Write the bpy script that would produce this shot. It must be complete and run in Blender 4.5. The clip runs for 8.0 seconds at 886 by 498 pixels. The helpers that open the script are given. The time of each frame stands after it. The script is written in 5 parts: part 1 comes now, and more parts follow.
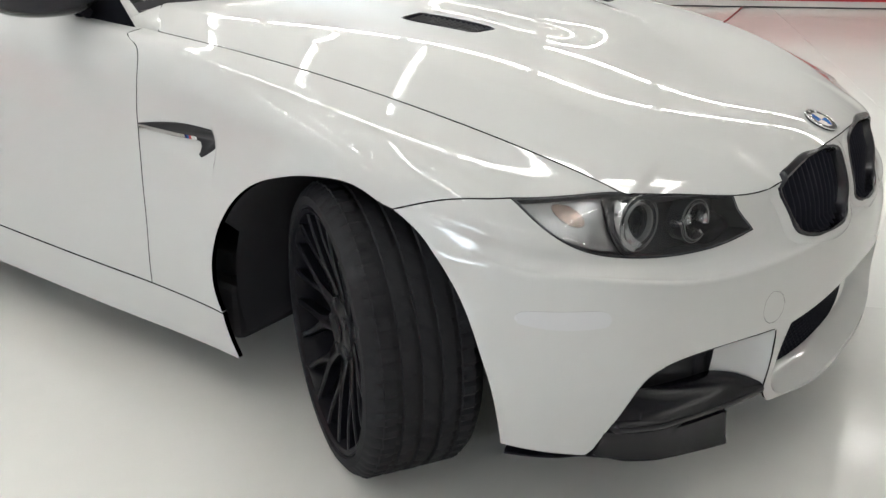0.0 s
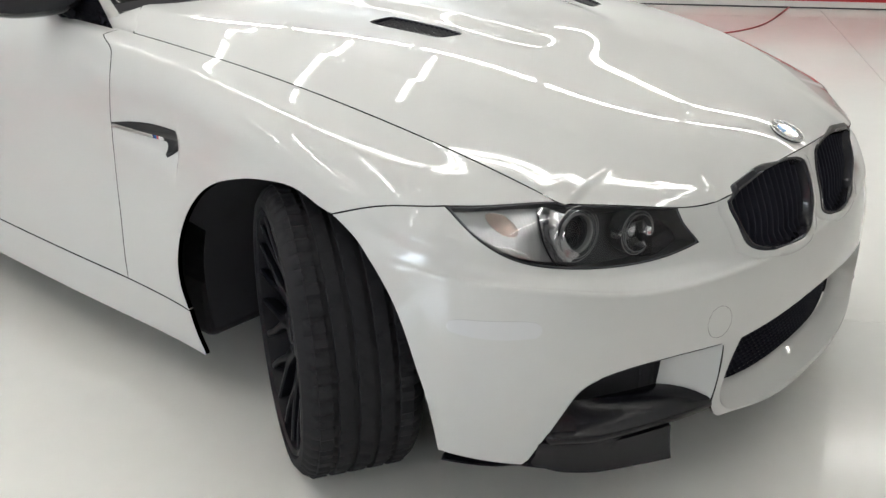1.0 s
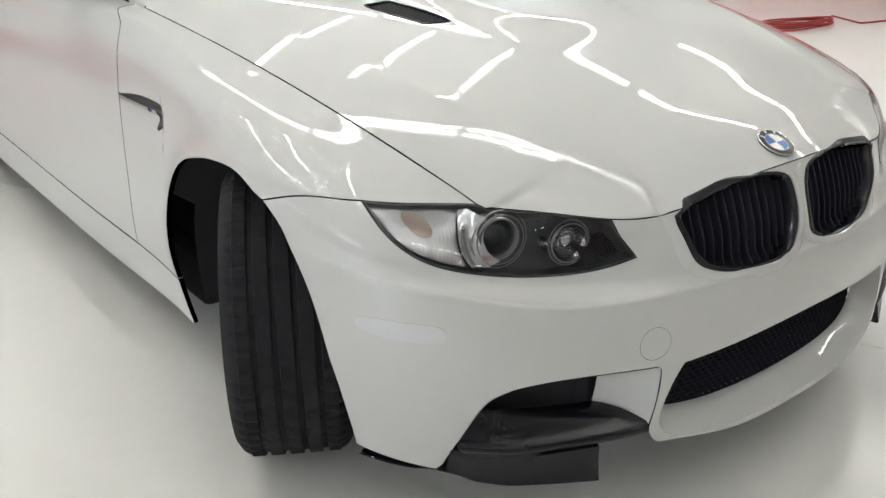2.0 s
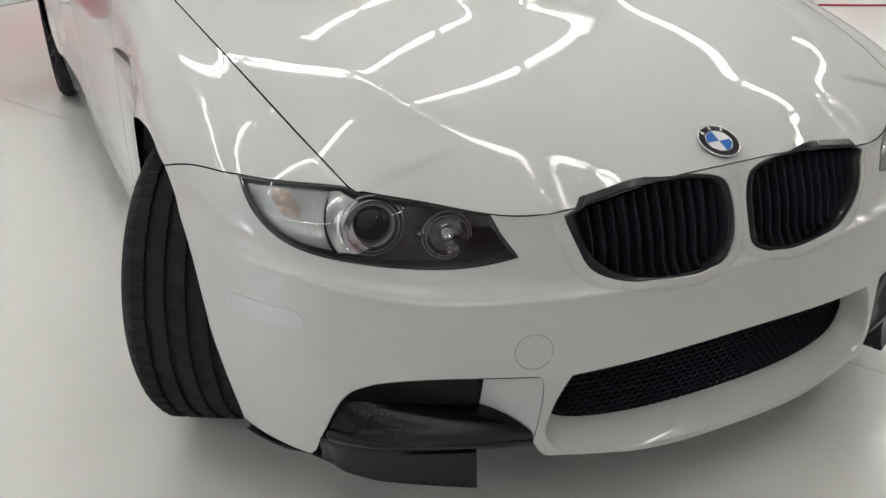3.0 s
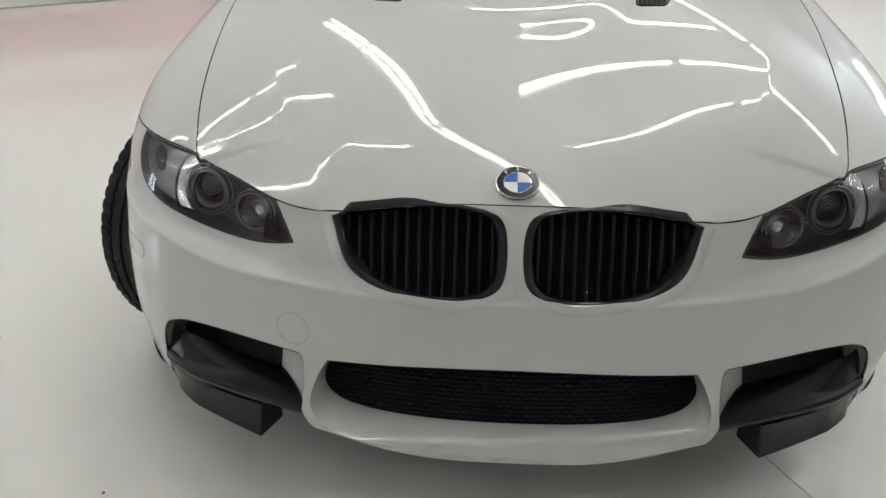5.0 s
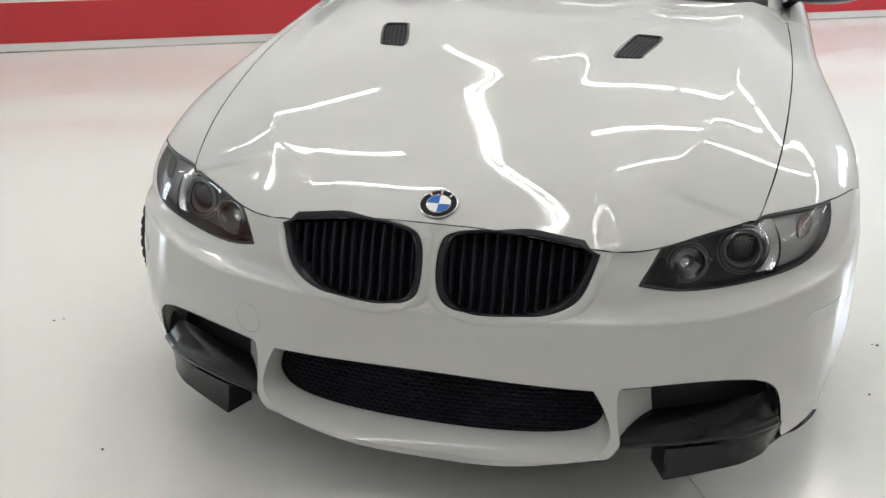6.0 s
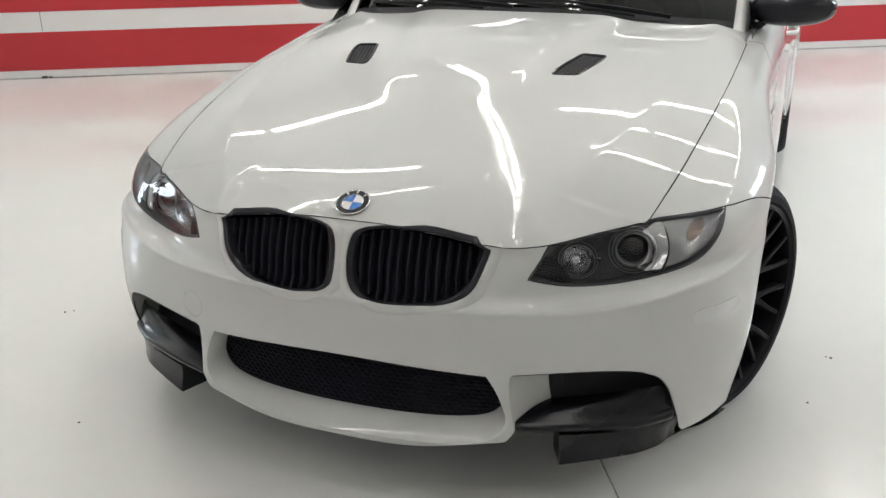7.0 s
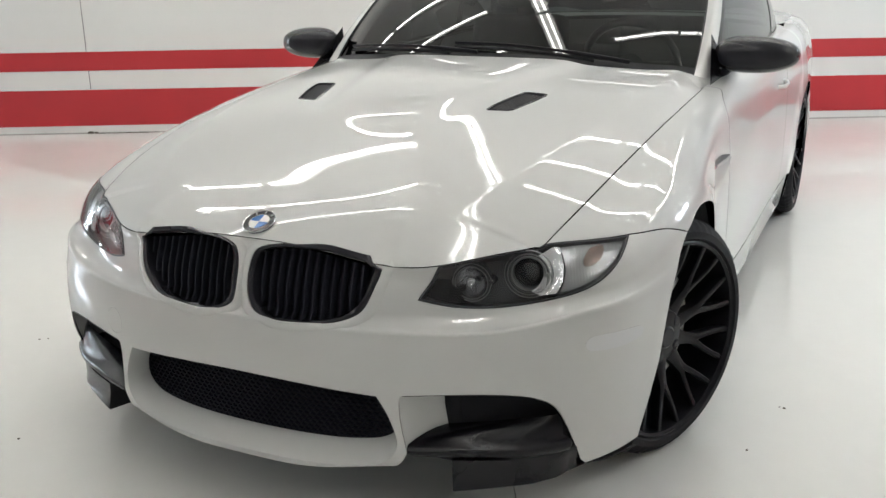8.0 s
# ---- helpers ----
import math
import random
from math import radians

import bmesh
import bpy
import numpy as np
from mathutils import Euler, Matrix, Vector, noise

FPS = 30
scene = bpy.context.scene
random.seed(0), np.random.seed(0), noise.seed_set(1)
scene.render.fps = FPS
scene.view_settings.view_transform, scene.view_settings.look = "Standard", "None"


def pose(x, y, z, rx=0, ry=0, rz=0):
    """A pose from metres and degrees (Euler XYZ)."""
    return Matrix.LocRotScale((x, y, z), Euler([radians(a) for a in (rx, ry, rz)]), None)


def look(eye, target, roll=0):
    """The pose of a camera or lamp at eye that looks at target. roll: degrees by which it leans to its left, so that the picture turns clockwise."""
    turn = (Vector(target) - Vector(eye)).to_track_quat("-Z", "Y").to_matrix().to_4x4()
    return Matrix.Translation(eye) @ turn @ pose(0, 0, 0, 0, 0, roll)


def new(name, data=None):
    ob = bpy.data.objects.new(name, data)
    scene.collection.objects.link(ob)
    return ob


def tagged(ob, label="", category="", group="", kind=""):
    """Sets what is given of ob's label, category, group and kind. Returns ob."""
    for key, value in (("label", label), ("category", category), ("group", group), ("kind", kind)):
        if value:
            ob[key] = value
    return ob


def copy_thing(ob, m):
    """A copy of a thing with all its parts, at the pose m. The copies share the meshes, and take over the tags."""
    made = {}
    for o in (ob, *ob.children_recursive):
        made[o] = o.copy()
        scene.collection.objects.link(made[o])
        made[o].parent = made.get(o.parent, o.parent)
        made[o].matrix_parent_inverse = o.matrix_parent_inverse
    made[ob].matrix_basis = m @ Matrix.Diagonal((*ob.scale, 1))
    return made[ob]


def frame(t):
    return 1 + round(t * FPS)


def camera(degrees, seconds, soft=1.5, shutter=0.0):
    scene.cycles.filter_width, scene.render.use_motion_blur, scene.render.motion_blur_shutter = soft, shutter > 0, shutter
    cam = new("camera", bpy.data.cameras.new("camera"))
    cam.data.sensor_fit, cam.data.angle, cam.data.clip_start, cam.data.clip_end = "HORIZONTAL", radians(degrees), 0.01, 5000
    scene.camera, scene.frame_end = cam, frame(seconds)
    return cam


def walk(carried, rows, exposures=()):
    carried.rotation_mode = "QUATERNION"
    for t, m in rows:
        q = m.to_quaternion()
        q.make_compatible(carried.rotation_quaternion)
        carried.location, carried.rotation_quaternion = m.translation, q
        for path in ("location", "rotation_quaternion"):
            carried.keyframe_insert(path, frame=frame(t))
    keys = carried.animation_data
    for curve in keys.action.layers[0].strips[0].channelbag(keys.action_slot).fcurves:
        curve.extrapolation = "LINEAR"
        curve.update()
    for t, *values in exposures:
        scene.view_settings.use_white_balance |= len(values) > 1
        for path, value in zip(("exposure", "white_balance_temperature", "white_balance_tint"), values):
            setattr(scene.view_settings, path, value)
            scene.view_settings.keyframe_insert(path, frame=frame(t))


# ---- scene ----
cam = camera(50.0, 8.0)
PATH = [
    (0, (-2.1889, -0.4616, 1.2700), (-0.7107, 0.6559, 0.5175), -0.41),
    (0.5, (-2.1477, -0.5677, 1.2889), (-0.6829, 0.5786, 0.5538), -0.53),
    (1, (-2.0432, -0.6394, 1.2903), (-0.6448, 0.5715, 0.5300), -0.44),
    (2.5, (-1.4270, -1.0390, 1.3258), (-0.4689, 0.4993, 0.4797), -0.41),
    (3, (-1.1501, -1.1249, 1.3231), (-0.3773, 0.4902, 0.4319), -0.77),
    (3.5, (-0.8417, -1.3051, 1.3661), (-0.3259, 0.4172, 0.4899), -1.34),
    (4, (-0.5698, -1.4001, 1.3648), (-0.1972, 0.3604, 0.4920), 0.18),
    (4.5, (-0.3069, -1.4395, 1.3728), (-0.1794, 0.3357, 0.4603), 0.36),
    (6, (0.4739, -1.6678, 1.4253), (0.0123, 0.1086, 0.6309), 0.16),
    (6.5, (0.6992, -1.7322, 1.4259), (0.1061, 0.0198, 0.6651), -1.04),
    (7, (0.9279, -1.7403, 1.4274), (0.2661, -0.0026, 0.6911), -0.93),
    (7.5, (1.2034, -1.6429, 1.4101), (0.4297, 0.0653, 0.7146), -0.59),
    (8, (1.3208, -1.6385, 1.3133), (0.4937, 0.0858, 0.7278), -0.87),
]
walk(cam, [(t, look(eye, target, roll)) for t, eye, target, roll in PATH],
     [(0, .08), (1.2, .08), (2.5, .06), (2.8, -.08), (3.0, -.18), (3.3, -.06), (3.6, 0), (4.1, 0), (4.5, -.32), (4.8, -.32), (5.8, -.02), (8.0, -.06)])

# ---- world and lights ----
world = bpy.data.worlds.new("world")
scene.world = world
world.use_nodes = True
sky = world.node_tree.nodes.new("ShaderNodeTexSky")
sky.sky_type, sky.sun_disc, sky.sun_elevation, sky.sun_rotation = "NISHITA", False, radians(35), radians(60)
world.node_tree.links.new(sky.outputs[0], world.node_tree.nodes["Background"].inputs[0])
world.node_tree.nodes["Background"].inputs[1].default_value = 0.12
scene.view_settings.exposure = 0.0
TUBE_POWER = 24.4
ROOM = 27.5  # degrees by which the room is turned against the car
NORTH, EAST, SOUTH, WEST, CEILING = 5.64, 7.29, -9.0, -8.0, 3.4
room_turn = Matrix.Rotation(radians(ROOM), 4, "Z")


# ---- materials ----
def material(name, color, rough=.5, metal=0.0, bump=0.0, scale=60.0, vary=0.06, rough_vary=0.05, coat=0.0, big=3.0, spec=.5):
    m = bpy.data.materials.new(name)
    m.use_nodes = True
    nt = m.node_tree
    b = nt.nodes["Principled BSDF"]
    n = lambda kind: nt.nodes.new("ShaderNode" + kind)
    co, fine, wide = n("TexCoord"), n("TexNoise"), n("TexNoise")
    fine.inputs["Scale"].default_value, wide.inputs["Scale"].default_value = scale, big
    fine.inputs["Detail"].default_value = wide.inputs["Detail"].default_value = 4
    for t in (fine, wide):
        nt.links.new(co.outputs["Object"], t.inputs["Vector"])
    mix = n("Mix")
    mix.data_type = "RGBA"
    mix.inputs[6].default_value = (*[c * (1 - vary) for c in color], 1)
    mix.inputs[7].default_value = (*[min(1, c * (1 + vary)) for c in color], 1)
    add = n("Math")
    add.operation = "MULTIPLY_ADD"
    add.inputs[1].default_value, add.inputs[2].default_value = .4, .3
    both = n("Math")
    both.operation = "ADD"
    nt.links.new(fine.outputs[0], add.inputs[0])
    half = n("Math")
    half.operation = "MULTIPLY_ADD"
    half.inputs[1].default_value = .6
    nt.links.new(wide.outputs[0], half.inputs[0])
    half.inputs[2].default_value = -.3
    nt.links.new(add.outputs[0], both.inputs[0])
    nt.links.new(half.outputs[0], both.inputs[1])
    nt.links.new(both.outputs[0], mix.inputs[0])
    nt.links.new(mix.outputs[2], b.inputs["Base Color"])
    r = n("MapRange")
    r.inputs[1].default_value, r.inputs[2].default_value = .3, .7
    r.inputs[3].default_value, r.inputs[4].default_value = max(0, rough - rough_vary), min(1, rough + rough_vary)
    nt.links.new(wide.outputs[0], r.inputs[0])
    nt.links.new(r.outputs[0], b.inputs["Roughness"])
    b.inputs["Metallic"].default_value = metal
    b.inputs["Specular IOR Level"].default_value = spec
    b.inputs["Coat Weight"].default_value = coat
    b.inputs["Coat Roughness"].default_value = .015
    if bump:
        bp = n("Bump")
        bp.inputs["Strength"].default_value, bp.inputs["Distance"].default_value = bump, .002
        nt.links.new(fine.outputs[0], bp.inputs["Height"])
        nt.links.new(bp.outputs[0], b.inputs["Normal"])
    return m


def glow(name, color, strength):
    m = bpy.data.materials.new(name)
    m.use_nodes = True
    b = m.node_tree.nodes["Principled BSDF"]
    b.inputs["Base Color"].default_value = (.8, .8, .8, 1)
    b.inputs["Emission Color"].default_value, b.inputs["Emission Strength"].default_value = (*color, 1), strength
    return m


def glass(name, color=(1, 1, 1), rough=0.0, ior=1.45):
    m = bpy.data.materials.new(name)
    m.use_nodes = True
    b = m.node_tree.nodes["Principled BSDF"]
    b.inputs["Base Color"].default_value = (*color, 1)
    b.inputs["Transmission Weight"].default_value, b.inputs["Roughness"].default_value, b.inputs["IOR"].default_value = 1, rough, ior
    return m


PAINT = material("white_paint", (.545, .55, .541), .5, vary=.008, rough_vary=.02, coat=1.0, scale=900, spec=.1)
FLOOR = material("white_epoxy", (.83, .82, .785), .115, vary=.05, rough_vary=.04, scale=14, big=1.3, coat=0, spec=.75)
WALL = material("wall_paint", (.68, .675, .652), .55, vary=.02, bump=.08, scale=180)
RED = material("red_paint", (.42, .022, .028), .45, vary=.06, bump=.06, scale=180)
# paler than the other walls, only to bounce more light onto the car's front
BOUNCE_WALL = material("bounce_wall_paint", (.80, .795, .78), .6, vary=.02, bump=.08, scale=180)
CEIL = material("ceiling_paint", (.62, .62, .60), .8, vary=.03)
RUBBER = material("tyre_rubber", (.016, .016, .0185), .80, vary=.25, bump=.25, scale=240, spec=.25)
BLACK = material("gloss_black_plastic", (.018, .018, .023), .14, vary=.2, spec=.34)
SATIN = material("satin_black_plastic", (.018, .018, .022), .45, vary=.2, bump=.1, scale=500, spec=.3)
RIM = material("satin_black_alloy", (.0068, .0068, .0095), .34, vary=.2, scale=300, spec=.17)
LINER = material("wheel_liner_felt", (.026, .026, .032), .9, vary=.25, bump=.4, scale=300)
STEEL = material("brushed_steel", (.42, .41, .40), .35, metal=1, vary=.1, bump=.1, scale=300)
CHROME = material("chrome", (.78, .79, .80), .06, metal=1, vary=.02)
LEATHER = material("dark_leather", (.024, .024, .026), .5, vary=.2, bump=.2, scale=200)
AMBER = material("amber_reflector", (.50, .40, .36), .20, metal=.9, vary=.25, bump=.5, scale=90)
TUBE = glow("lit_tube", (1.0, .985, .95), TUBE_POWER)


# ---- the car's body surface ----
SECTIONS = []


def section(x, y, *profile):
    """A plan point of the body's widest line, and the profile there: (inset, height) from the upper edge down to the lower one."""
    p = [np.array(q, float) for q in profile]
    # two lines between the third and the fourth make a flat shelf under the lamps, with a crease at its edge
    d = p[3] - p[2]
    shelf = 1 if y < .3 else .4 if y < .5 else 0
    high, low = np.array((.40 - .18 * shelf, .40 + .18 * shelf)), np.array((.75 - .08 * shelf, .75 + .14 * shelf))
    p[2:4] = [p[2], p[2] + high * d, p[2] + low * d, p[3], p[3] + .10 * (p[4] - p[3])]
    SECTIONS.append(((x, y), p))


section(0, -.005, (.080, .700), (.064, .655), (.042, .585), (.015, .528), (0, .455), (-.002, .33), (-.004, .182))
section(.20, .003, (.083, .690), (.066, .65), (.044, .585), (.015, .528), (0, .455), (-.002, .33), (-.002, .186))
section(.42, .045, (.068, .665), (.070, .64), (.055, .595), (.014, .531), (0, .45), (0, .33), (.006, .212))
section(.603, .116, (.110, .684), (.092, .64), (.077, .578), (.015, .538), (0, .45), (.002, .33), (.030, .18))
section(.768, .221, (.142, .702), (.096, .67), (.062, .608), (.016, .570), (0, .46), (.002, .33), (.038, .185))
section(.869, .392, (.213, .731), (.072, .699), (.026, .635), (.009, .580), (0, .46), (.002, .33), (.020, .19))
section(.896, .60, (.213, .770), (.072, .752), (.015, .69), (.003, .60), (0, .47), (.002, .33), (.012, .19))
section(.898, .79, (.197, .805), (.074, .793), (.015, .735), (.002, .64), (0, .48), (.002, .33), (.012, .17))
section(.888, .98, (.175, .832), (.070, .824), (.017, .765), (.003, .655), (0, .48), (.002, .33), (.02, .15))
section(.863, 1.25, (.140, .871), (.054, .860), (.015, .79), (.004, .67), (0, .50), (.002, .33), (.03, .135))
section(.868, 1.55, (.120, .903), (.052, .892), (.015, .815), (.003, .70), (0, .50), (.004, .33), (.03, .135))
section(.878, 2.40, (.092, .935), (.050, .924), (.018, .85), (.004, .73), (0, .50), (.004, .33), (.03, .135))
section(.885, 3.10, (.105, .950), (.065, .937), (.022, .87), (.004, .75), (0, .50), (.002, .33), (.03, .14))
section(.898, 3.55, (.135, .965), (.080, .951), (.026, .885), (.005, .77), (0, .50), (.002, .33), (.03, .17))
section(.886, 3.95, (.150, .970), (.090, .955), (.036, .89), (.008, .78), (0, .50), (.004, .33), (.03, .19))
section(.830, 4.32, (.120, .975), (.070, .955), (.030, .89), (.008, .78), (0, .50), (.004, .33), (.03, .20))
section(.640, 4.55, (.100, .975), (.060, .955), (.030, .89), (.010, .78), (0, .52), (.004, .33), (.04, .22))
section(0, 4.61, (.100, .985), (.060, .965), (.030, .89), (.010, .78), (0, .52), (.004, .33), (.04, .22))


def spline(t, knots, values):
    """A smooth cubic with steady curvature through values at knots, for an array t."""
    knots, values, t = np.asarray(knots, float), np.asarray(values, float), np.asarray(t, float)
    col = lambda a: a.reshape(-1, *[1] * (values.ndim - 1))
    h, n = np.diff(knots), len(knots)
    if n > 60:
        m = np.gradient(values, knots, axis=0)
    else:
        a, r = np.eye(n) * 2, np.zeros(values.shape)
        d = np.diff(values, axis=0) / col(h)
        a[0, 1] = a[-1, -2] = 1
        r[0], r[-1] = 3 * d[0], 3 * d[-1]
        for k in range(1, n - 1):
            a[k, k - 1], a[k, k], a[k, k + 1] = h[k], 2 * (h[k - 1] + h[k]), h[k - 1]
            r[k] = 3 * (h[k] * d[k - 1] + h[k - 1] * d[k])
        m = np.linalg.solve(a, r.reshape(n, -1)).reshape(values.shape)
    i = np.clip(np.searchsorted(knots, t) - 1, 0, n - 2)
    w = knots[i + 1] - knots[i]
    s = (t - knots[i]) / w
    if values.ndim > 1:
        w, s = w[..., None], s[..., None]
    return ((1 + 2 * s) * (1 - s) ** 2 * values[i] + s * (1 - s) ** 2 * w * m[i]
            + s * s * (3 - 2 * s) * values[i + 1] + s * s * (s - 1) * w * m[i + 1])


AXLE, REAR_AXLE, ARCH, HUB = .800, 3.560, .365, .327  # y of the axles, arch radius, wheel centre height
VSTEP = .09  # one main profile line to the next, in the surface's own measure
LINES = np.array((0, 1, 2, 2.4, 2.75, 3, 3.10, 4, 5, 6))


def body_table():
    plan = np.array([p for p, _ in SECTIONS])
    full = np.concatenate([plan[:0:-1] * (-1, 1), plan])
    along = np.concatenate([[0], np.cumsum(np.hypot(*np.diff(plan, axis=0).T))])
    knots = np.concatenate([-along[:0:-1], along])
    inset = np.array([[a for a, _ in prof] for _, prof in SECTIONS])
    high = np.array([[b for _, b in prof] for _, prof in SECTIONS])
    inset, high = np.concatenate([inset[:0:-1], inset]), np.concatenate([high[:0:-1], high])
    # drawn as fair lines: sampled closely and smoothed, more so along the flanks
    fine = np.linspace(knots[0], knots[-1], 801)
    table = np.concatenate([spline(fine, knots, v) for v in (full, inset, high)], 1)
    width = np.interp(np.abs(fine), (.7, 1.2), (.022, .11))
    weight = np.exp(-.5 * ((fine[:, None] - fine[None]) / width[:, None]) ** 2)
    weight[np.abs(fine) > 4.0] = np.eye(801)[np.abs(fine) > 4.0]
    table = weight / weight.sum(1, keepdims=True) @ table
    lines = inset.shape[1]
    # the bonnet's side seam runs fair from the lamp's corner to the screen
    rim_y = np.linspace(.26, 1.62, 400)
    rim = np.stack([spline(rim_y, (.285, .40, .66, .97, 1.32, 1.62), (.651, .676, .713, .740, .753, .757)), rim_y, spline(rim_y, (.285, .40, .66, .97, 1.32, 1.62), (.7015, .740, .804, .856, .890, .909))], 1)
    for k in np.where(np.abs(fine) > .66)[0]:
        p, q = table[k, :2], table[min(k + 1, 800), :2] - table[max(k - 1, 0), :2]
        inward = np.array((-q[1], q[0])) / np.hypot(*q)
        way = rim[:, :2] * (np.sign(fine[k]), 1) - p
        off = inward[0] * way[:, 1] - inward[1] * way[:, 0]
        hit = np.where(off[:-1] * off[1:] <= 0)[0]
        if len(hit):
            j = hit[0]
            f = off[j] / (off[j] - off[j + 1])
            q = rim[j] + f * (rim[j + 1] - rim[j])
            keep = np.clip((1.62 - q[1]) / .15, 0, 1) * np.clip((np.abs(fine[k]) - .70) / .10, 0, 1)
            table[k, 2] += keep * ((q[:2] * (np.sign(fine[k]), 1) - p) @ inward - table[k, 2])
            table[k, 2 + lines] += keep * (q[2] - table[k, 2 + lines])
    return fine, table[:, :2], table[:, 2:2 + lines], table[:, 2 + lines:]


KNOTS, FULL, INSETS, HIGHS = body_table()
U_END = KNOTS[-1]


def skin(u, v):
    """The body's outside at u (metres round from the nose) and v (down from the upper edge, VSTEP a line)."""
    u, v = np.broadcast_arrays(np.asarray(u, float), np.asarray(v, float))
    shape, u, v = u.shape, u.ravel(), v.ravel() / VSTEP
    p = spline(u, KNOTS, FULL)
    q = spline(u + .02, KNOTS, FULL) - spline(u - .02, KNOTS, FULL)
    q /= np.linalg.norm(q, axis=1, keepdims=True)
    inward = np.stack([-q[:, 1], q[:, 0]], 1)
    ins, hig = spline(u, KNOTS, INSETS), spline(u, KNOTS, HIGHS)
    i = np.clip(np.searchsorted(LINES, v) - 1, 0, len(LINES) - 2)
    h = np.diff(LINES)
    s = (v - LINES[i]) / h[i]

    def across(a):
        rows, d = np.arange(len(v)), np.diff(a, axis=1) / h
        slope = np.empty_like(a)
        slope[:, 1:-1] = (d[:, :-1] * h[1:] + d[:, 1:] * h[:-1]) / (h[1:] + h[:-1])
        slope[:, 0], slope[:, -1] = d[:, 0], d[:, -1]
        a0, a1, m0, m1 = a[rows, i], a[rows, i + 1], slope[rows, i] * h[i], slope[rows, i + 1] * h[i]
        return (1 + 2 * s) * (1 - s) ** 2 * a0 + s * (1 - s) ** 2 * m0 + s * s * (3 - 2 * s) * a1 + s * s * (s - 1) * m1

    d, z = across(ins), across(hig)
    xy = p + inward * d[:, None]
    # the arches' flared lips
    for axle in (AXLE, REAR_AXLE):
        r = np.hypot(xy[:, 1] - axle, z - HUB)
        flare = .012 * np.exp(-((r - ARCH) / .05) ** 2) * np.clip((z - .2) / .2, 0, 1) * (np.abs(xy[:, 0]) > .7)
        xy[:, 0] += np.sign(xy[:, 0]) * flare
    # the scoop round the side gills
    ramp = np.clip((1.475 - xy[:, 1]) / .27, 0, 1) * np.clip((xy[:, 1] - 1.172) / .022, 0, 1) * (np.abs(xy[:, 0]) > .7)
    scoop = .027 * ramp * np.exp(-((z - .690 + .012 * ramp) / (.016 + .024 * ramp)) ** 2)
    xy[:, 0] -= np.sign(xy[:, 0]) * scoop
    return np.stack([xy[:, 0], xy[:, 1], z], 1).reshape(*shape, 3)


def soft(x, w):
    return w * np.logaddexp(0, x / w)


def rim_line():
    p = skin(np.linspace(.35, 2.6, 160), 0)
    return np.concatenate([[(.30, -.1, .60)], p[np.concatenate([[True], np.diff(p[:, 1]) > 1e-5])]])


HOOD_RIM = rim_line()


# the crease from the grille's corner back to the screen
CREASE_Y = (-0.1, 0.12, 0.35, 0.65, 1.05, 1.6)
CREASE = np.array(((0.24, 0.615), (0.3527, 0.6927), (0.472, 0.780), (0.5645, 0.849), (0.6209, 0.9019), (0.6653, 0.9461)))


def bonnet(x, y):
    """The bonnet's height over the plan."""
    x, y = np.broadcast_arrays(np.abs(np.asarray(x, float)), np.asarray(y, float))
    centre = spline(y, (-.1, .06, .125, .20, .32, .60, .95, 1.25, 1.60), (.58, .6885, .7235, .7535, .788, .863, .929, .961, .984))
    edge_x, edge_z = np.moveaxis(spline(y, HOOD_RIM[:, 1], HOOD_RIM[:, ::2]), -1, 0)
    crease, crease_z = np.moveaxis(spline(y, CREASE_Y, CREASE), -1, 0)
    past = soft(x - crease, .0030) - soft(-crease, .0030)
    s = past / np.maximum(edge_x - crease, .03)
    z = centre - (centre - crease_z) * (np.maximum(x - past, 0) / crease) ** 2.9 - (crease_z - edge_z) * s * (.88 + .12 * np.clip(s, 0, 1))
    # the raised dome between the vents, and the sunken field ahead of the screen
    dome = 1 / (1 + np.exp((x - .20 - .24 * soft(y - .80, .05)) / .020)) / (1 + np.exp(-(y - .66 - 1.6 * x ** 2) / .035))
    z = z + .016 * dome
    # the front edge rolls down to the seam
    return z - .05 * np.minimum(x, .45) ** 2 * np.exp(-np.clip(y - .05, 0, 2) / .10)


# ---- building helpers ----
def mesh(name, verts, faces, mat, normals=None, smooth=True):
    me = bpy.data.meshes.new(name)
    me.from_pydata([tuple(map(float, v)) for v in verts], [], [tuple(map(int, f)) for f in faces])
    me.materials.append(mat)
    if smooth:
        me.shade_smooth()
    if normals is not None:
        me.normals_split_custom_set_from_vertices([tuple(map(float, n)) for n in normals])
    return me


def child(name, me, parent=None, label="", m=None):
    ob = new(name, me)
    if m is not None:
        ob.matrix_basis = m
    if parent is not None:
        ob.parent = parent
    return tagged(ob, label) if label else ob


def part(name, bm, mat, parent, label="", smooth=None):
    """Links a bmesh as one mesh object under a thing or a part. smooth: the angle under which edges are shaded smooth."""
    me = bpy.data.meshes.new(name)
    bmesh.ops.recalc_face_normals(bm, faces=bm.faces[:])
    if smooth:
        for f in bm.faces:
            f.smooth = True
        for e in bm.edges:
            e.smooth = len(e.link_faces) == 2 and e.calc_face_angle(0) < radians(smooth)
    bm.to_mesh(me)
    bm.free()
    me.materials.append(mat)
    return child(name, me, parent, label)


def thing(name, label, category, at=(0, 0, 0), turn=0, group="", kind=""):
    ob = new(name)
    ob.matrix_basis = pose(*at, 0, 0, turn)
    return tagged(ob, label, category, group, kind)


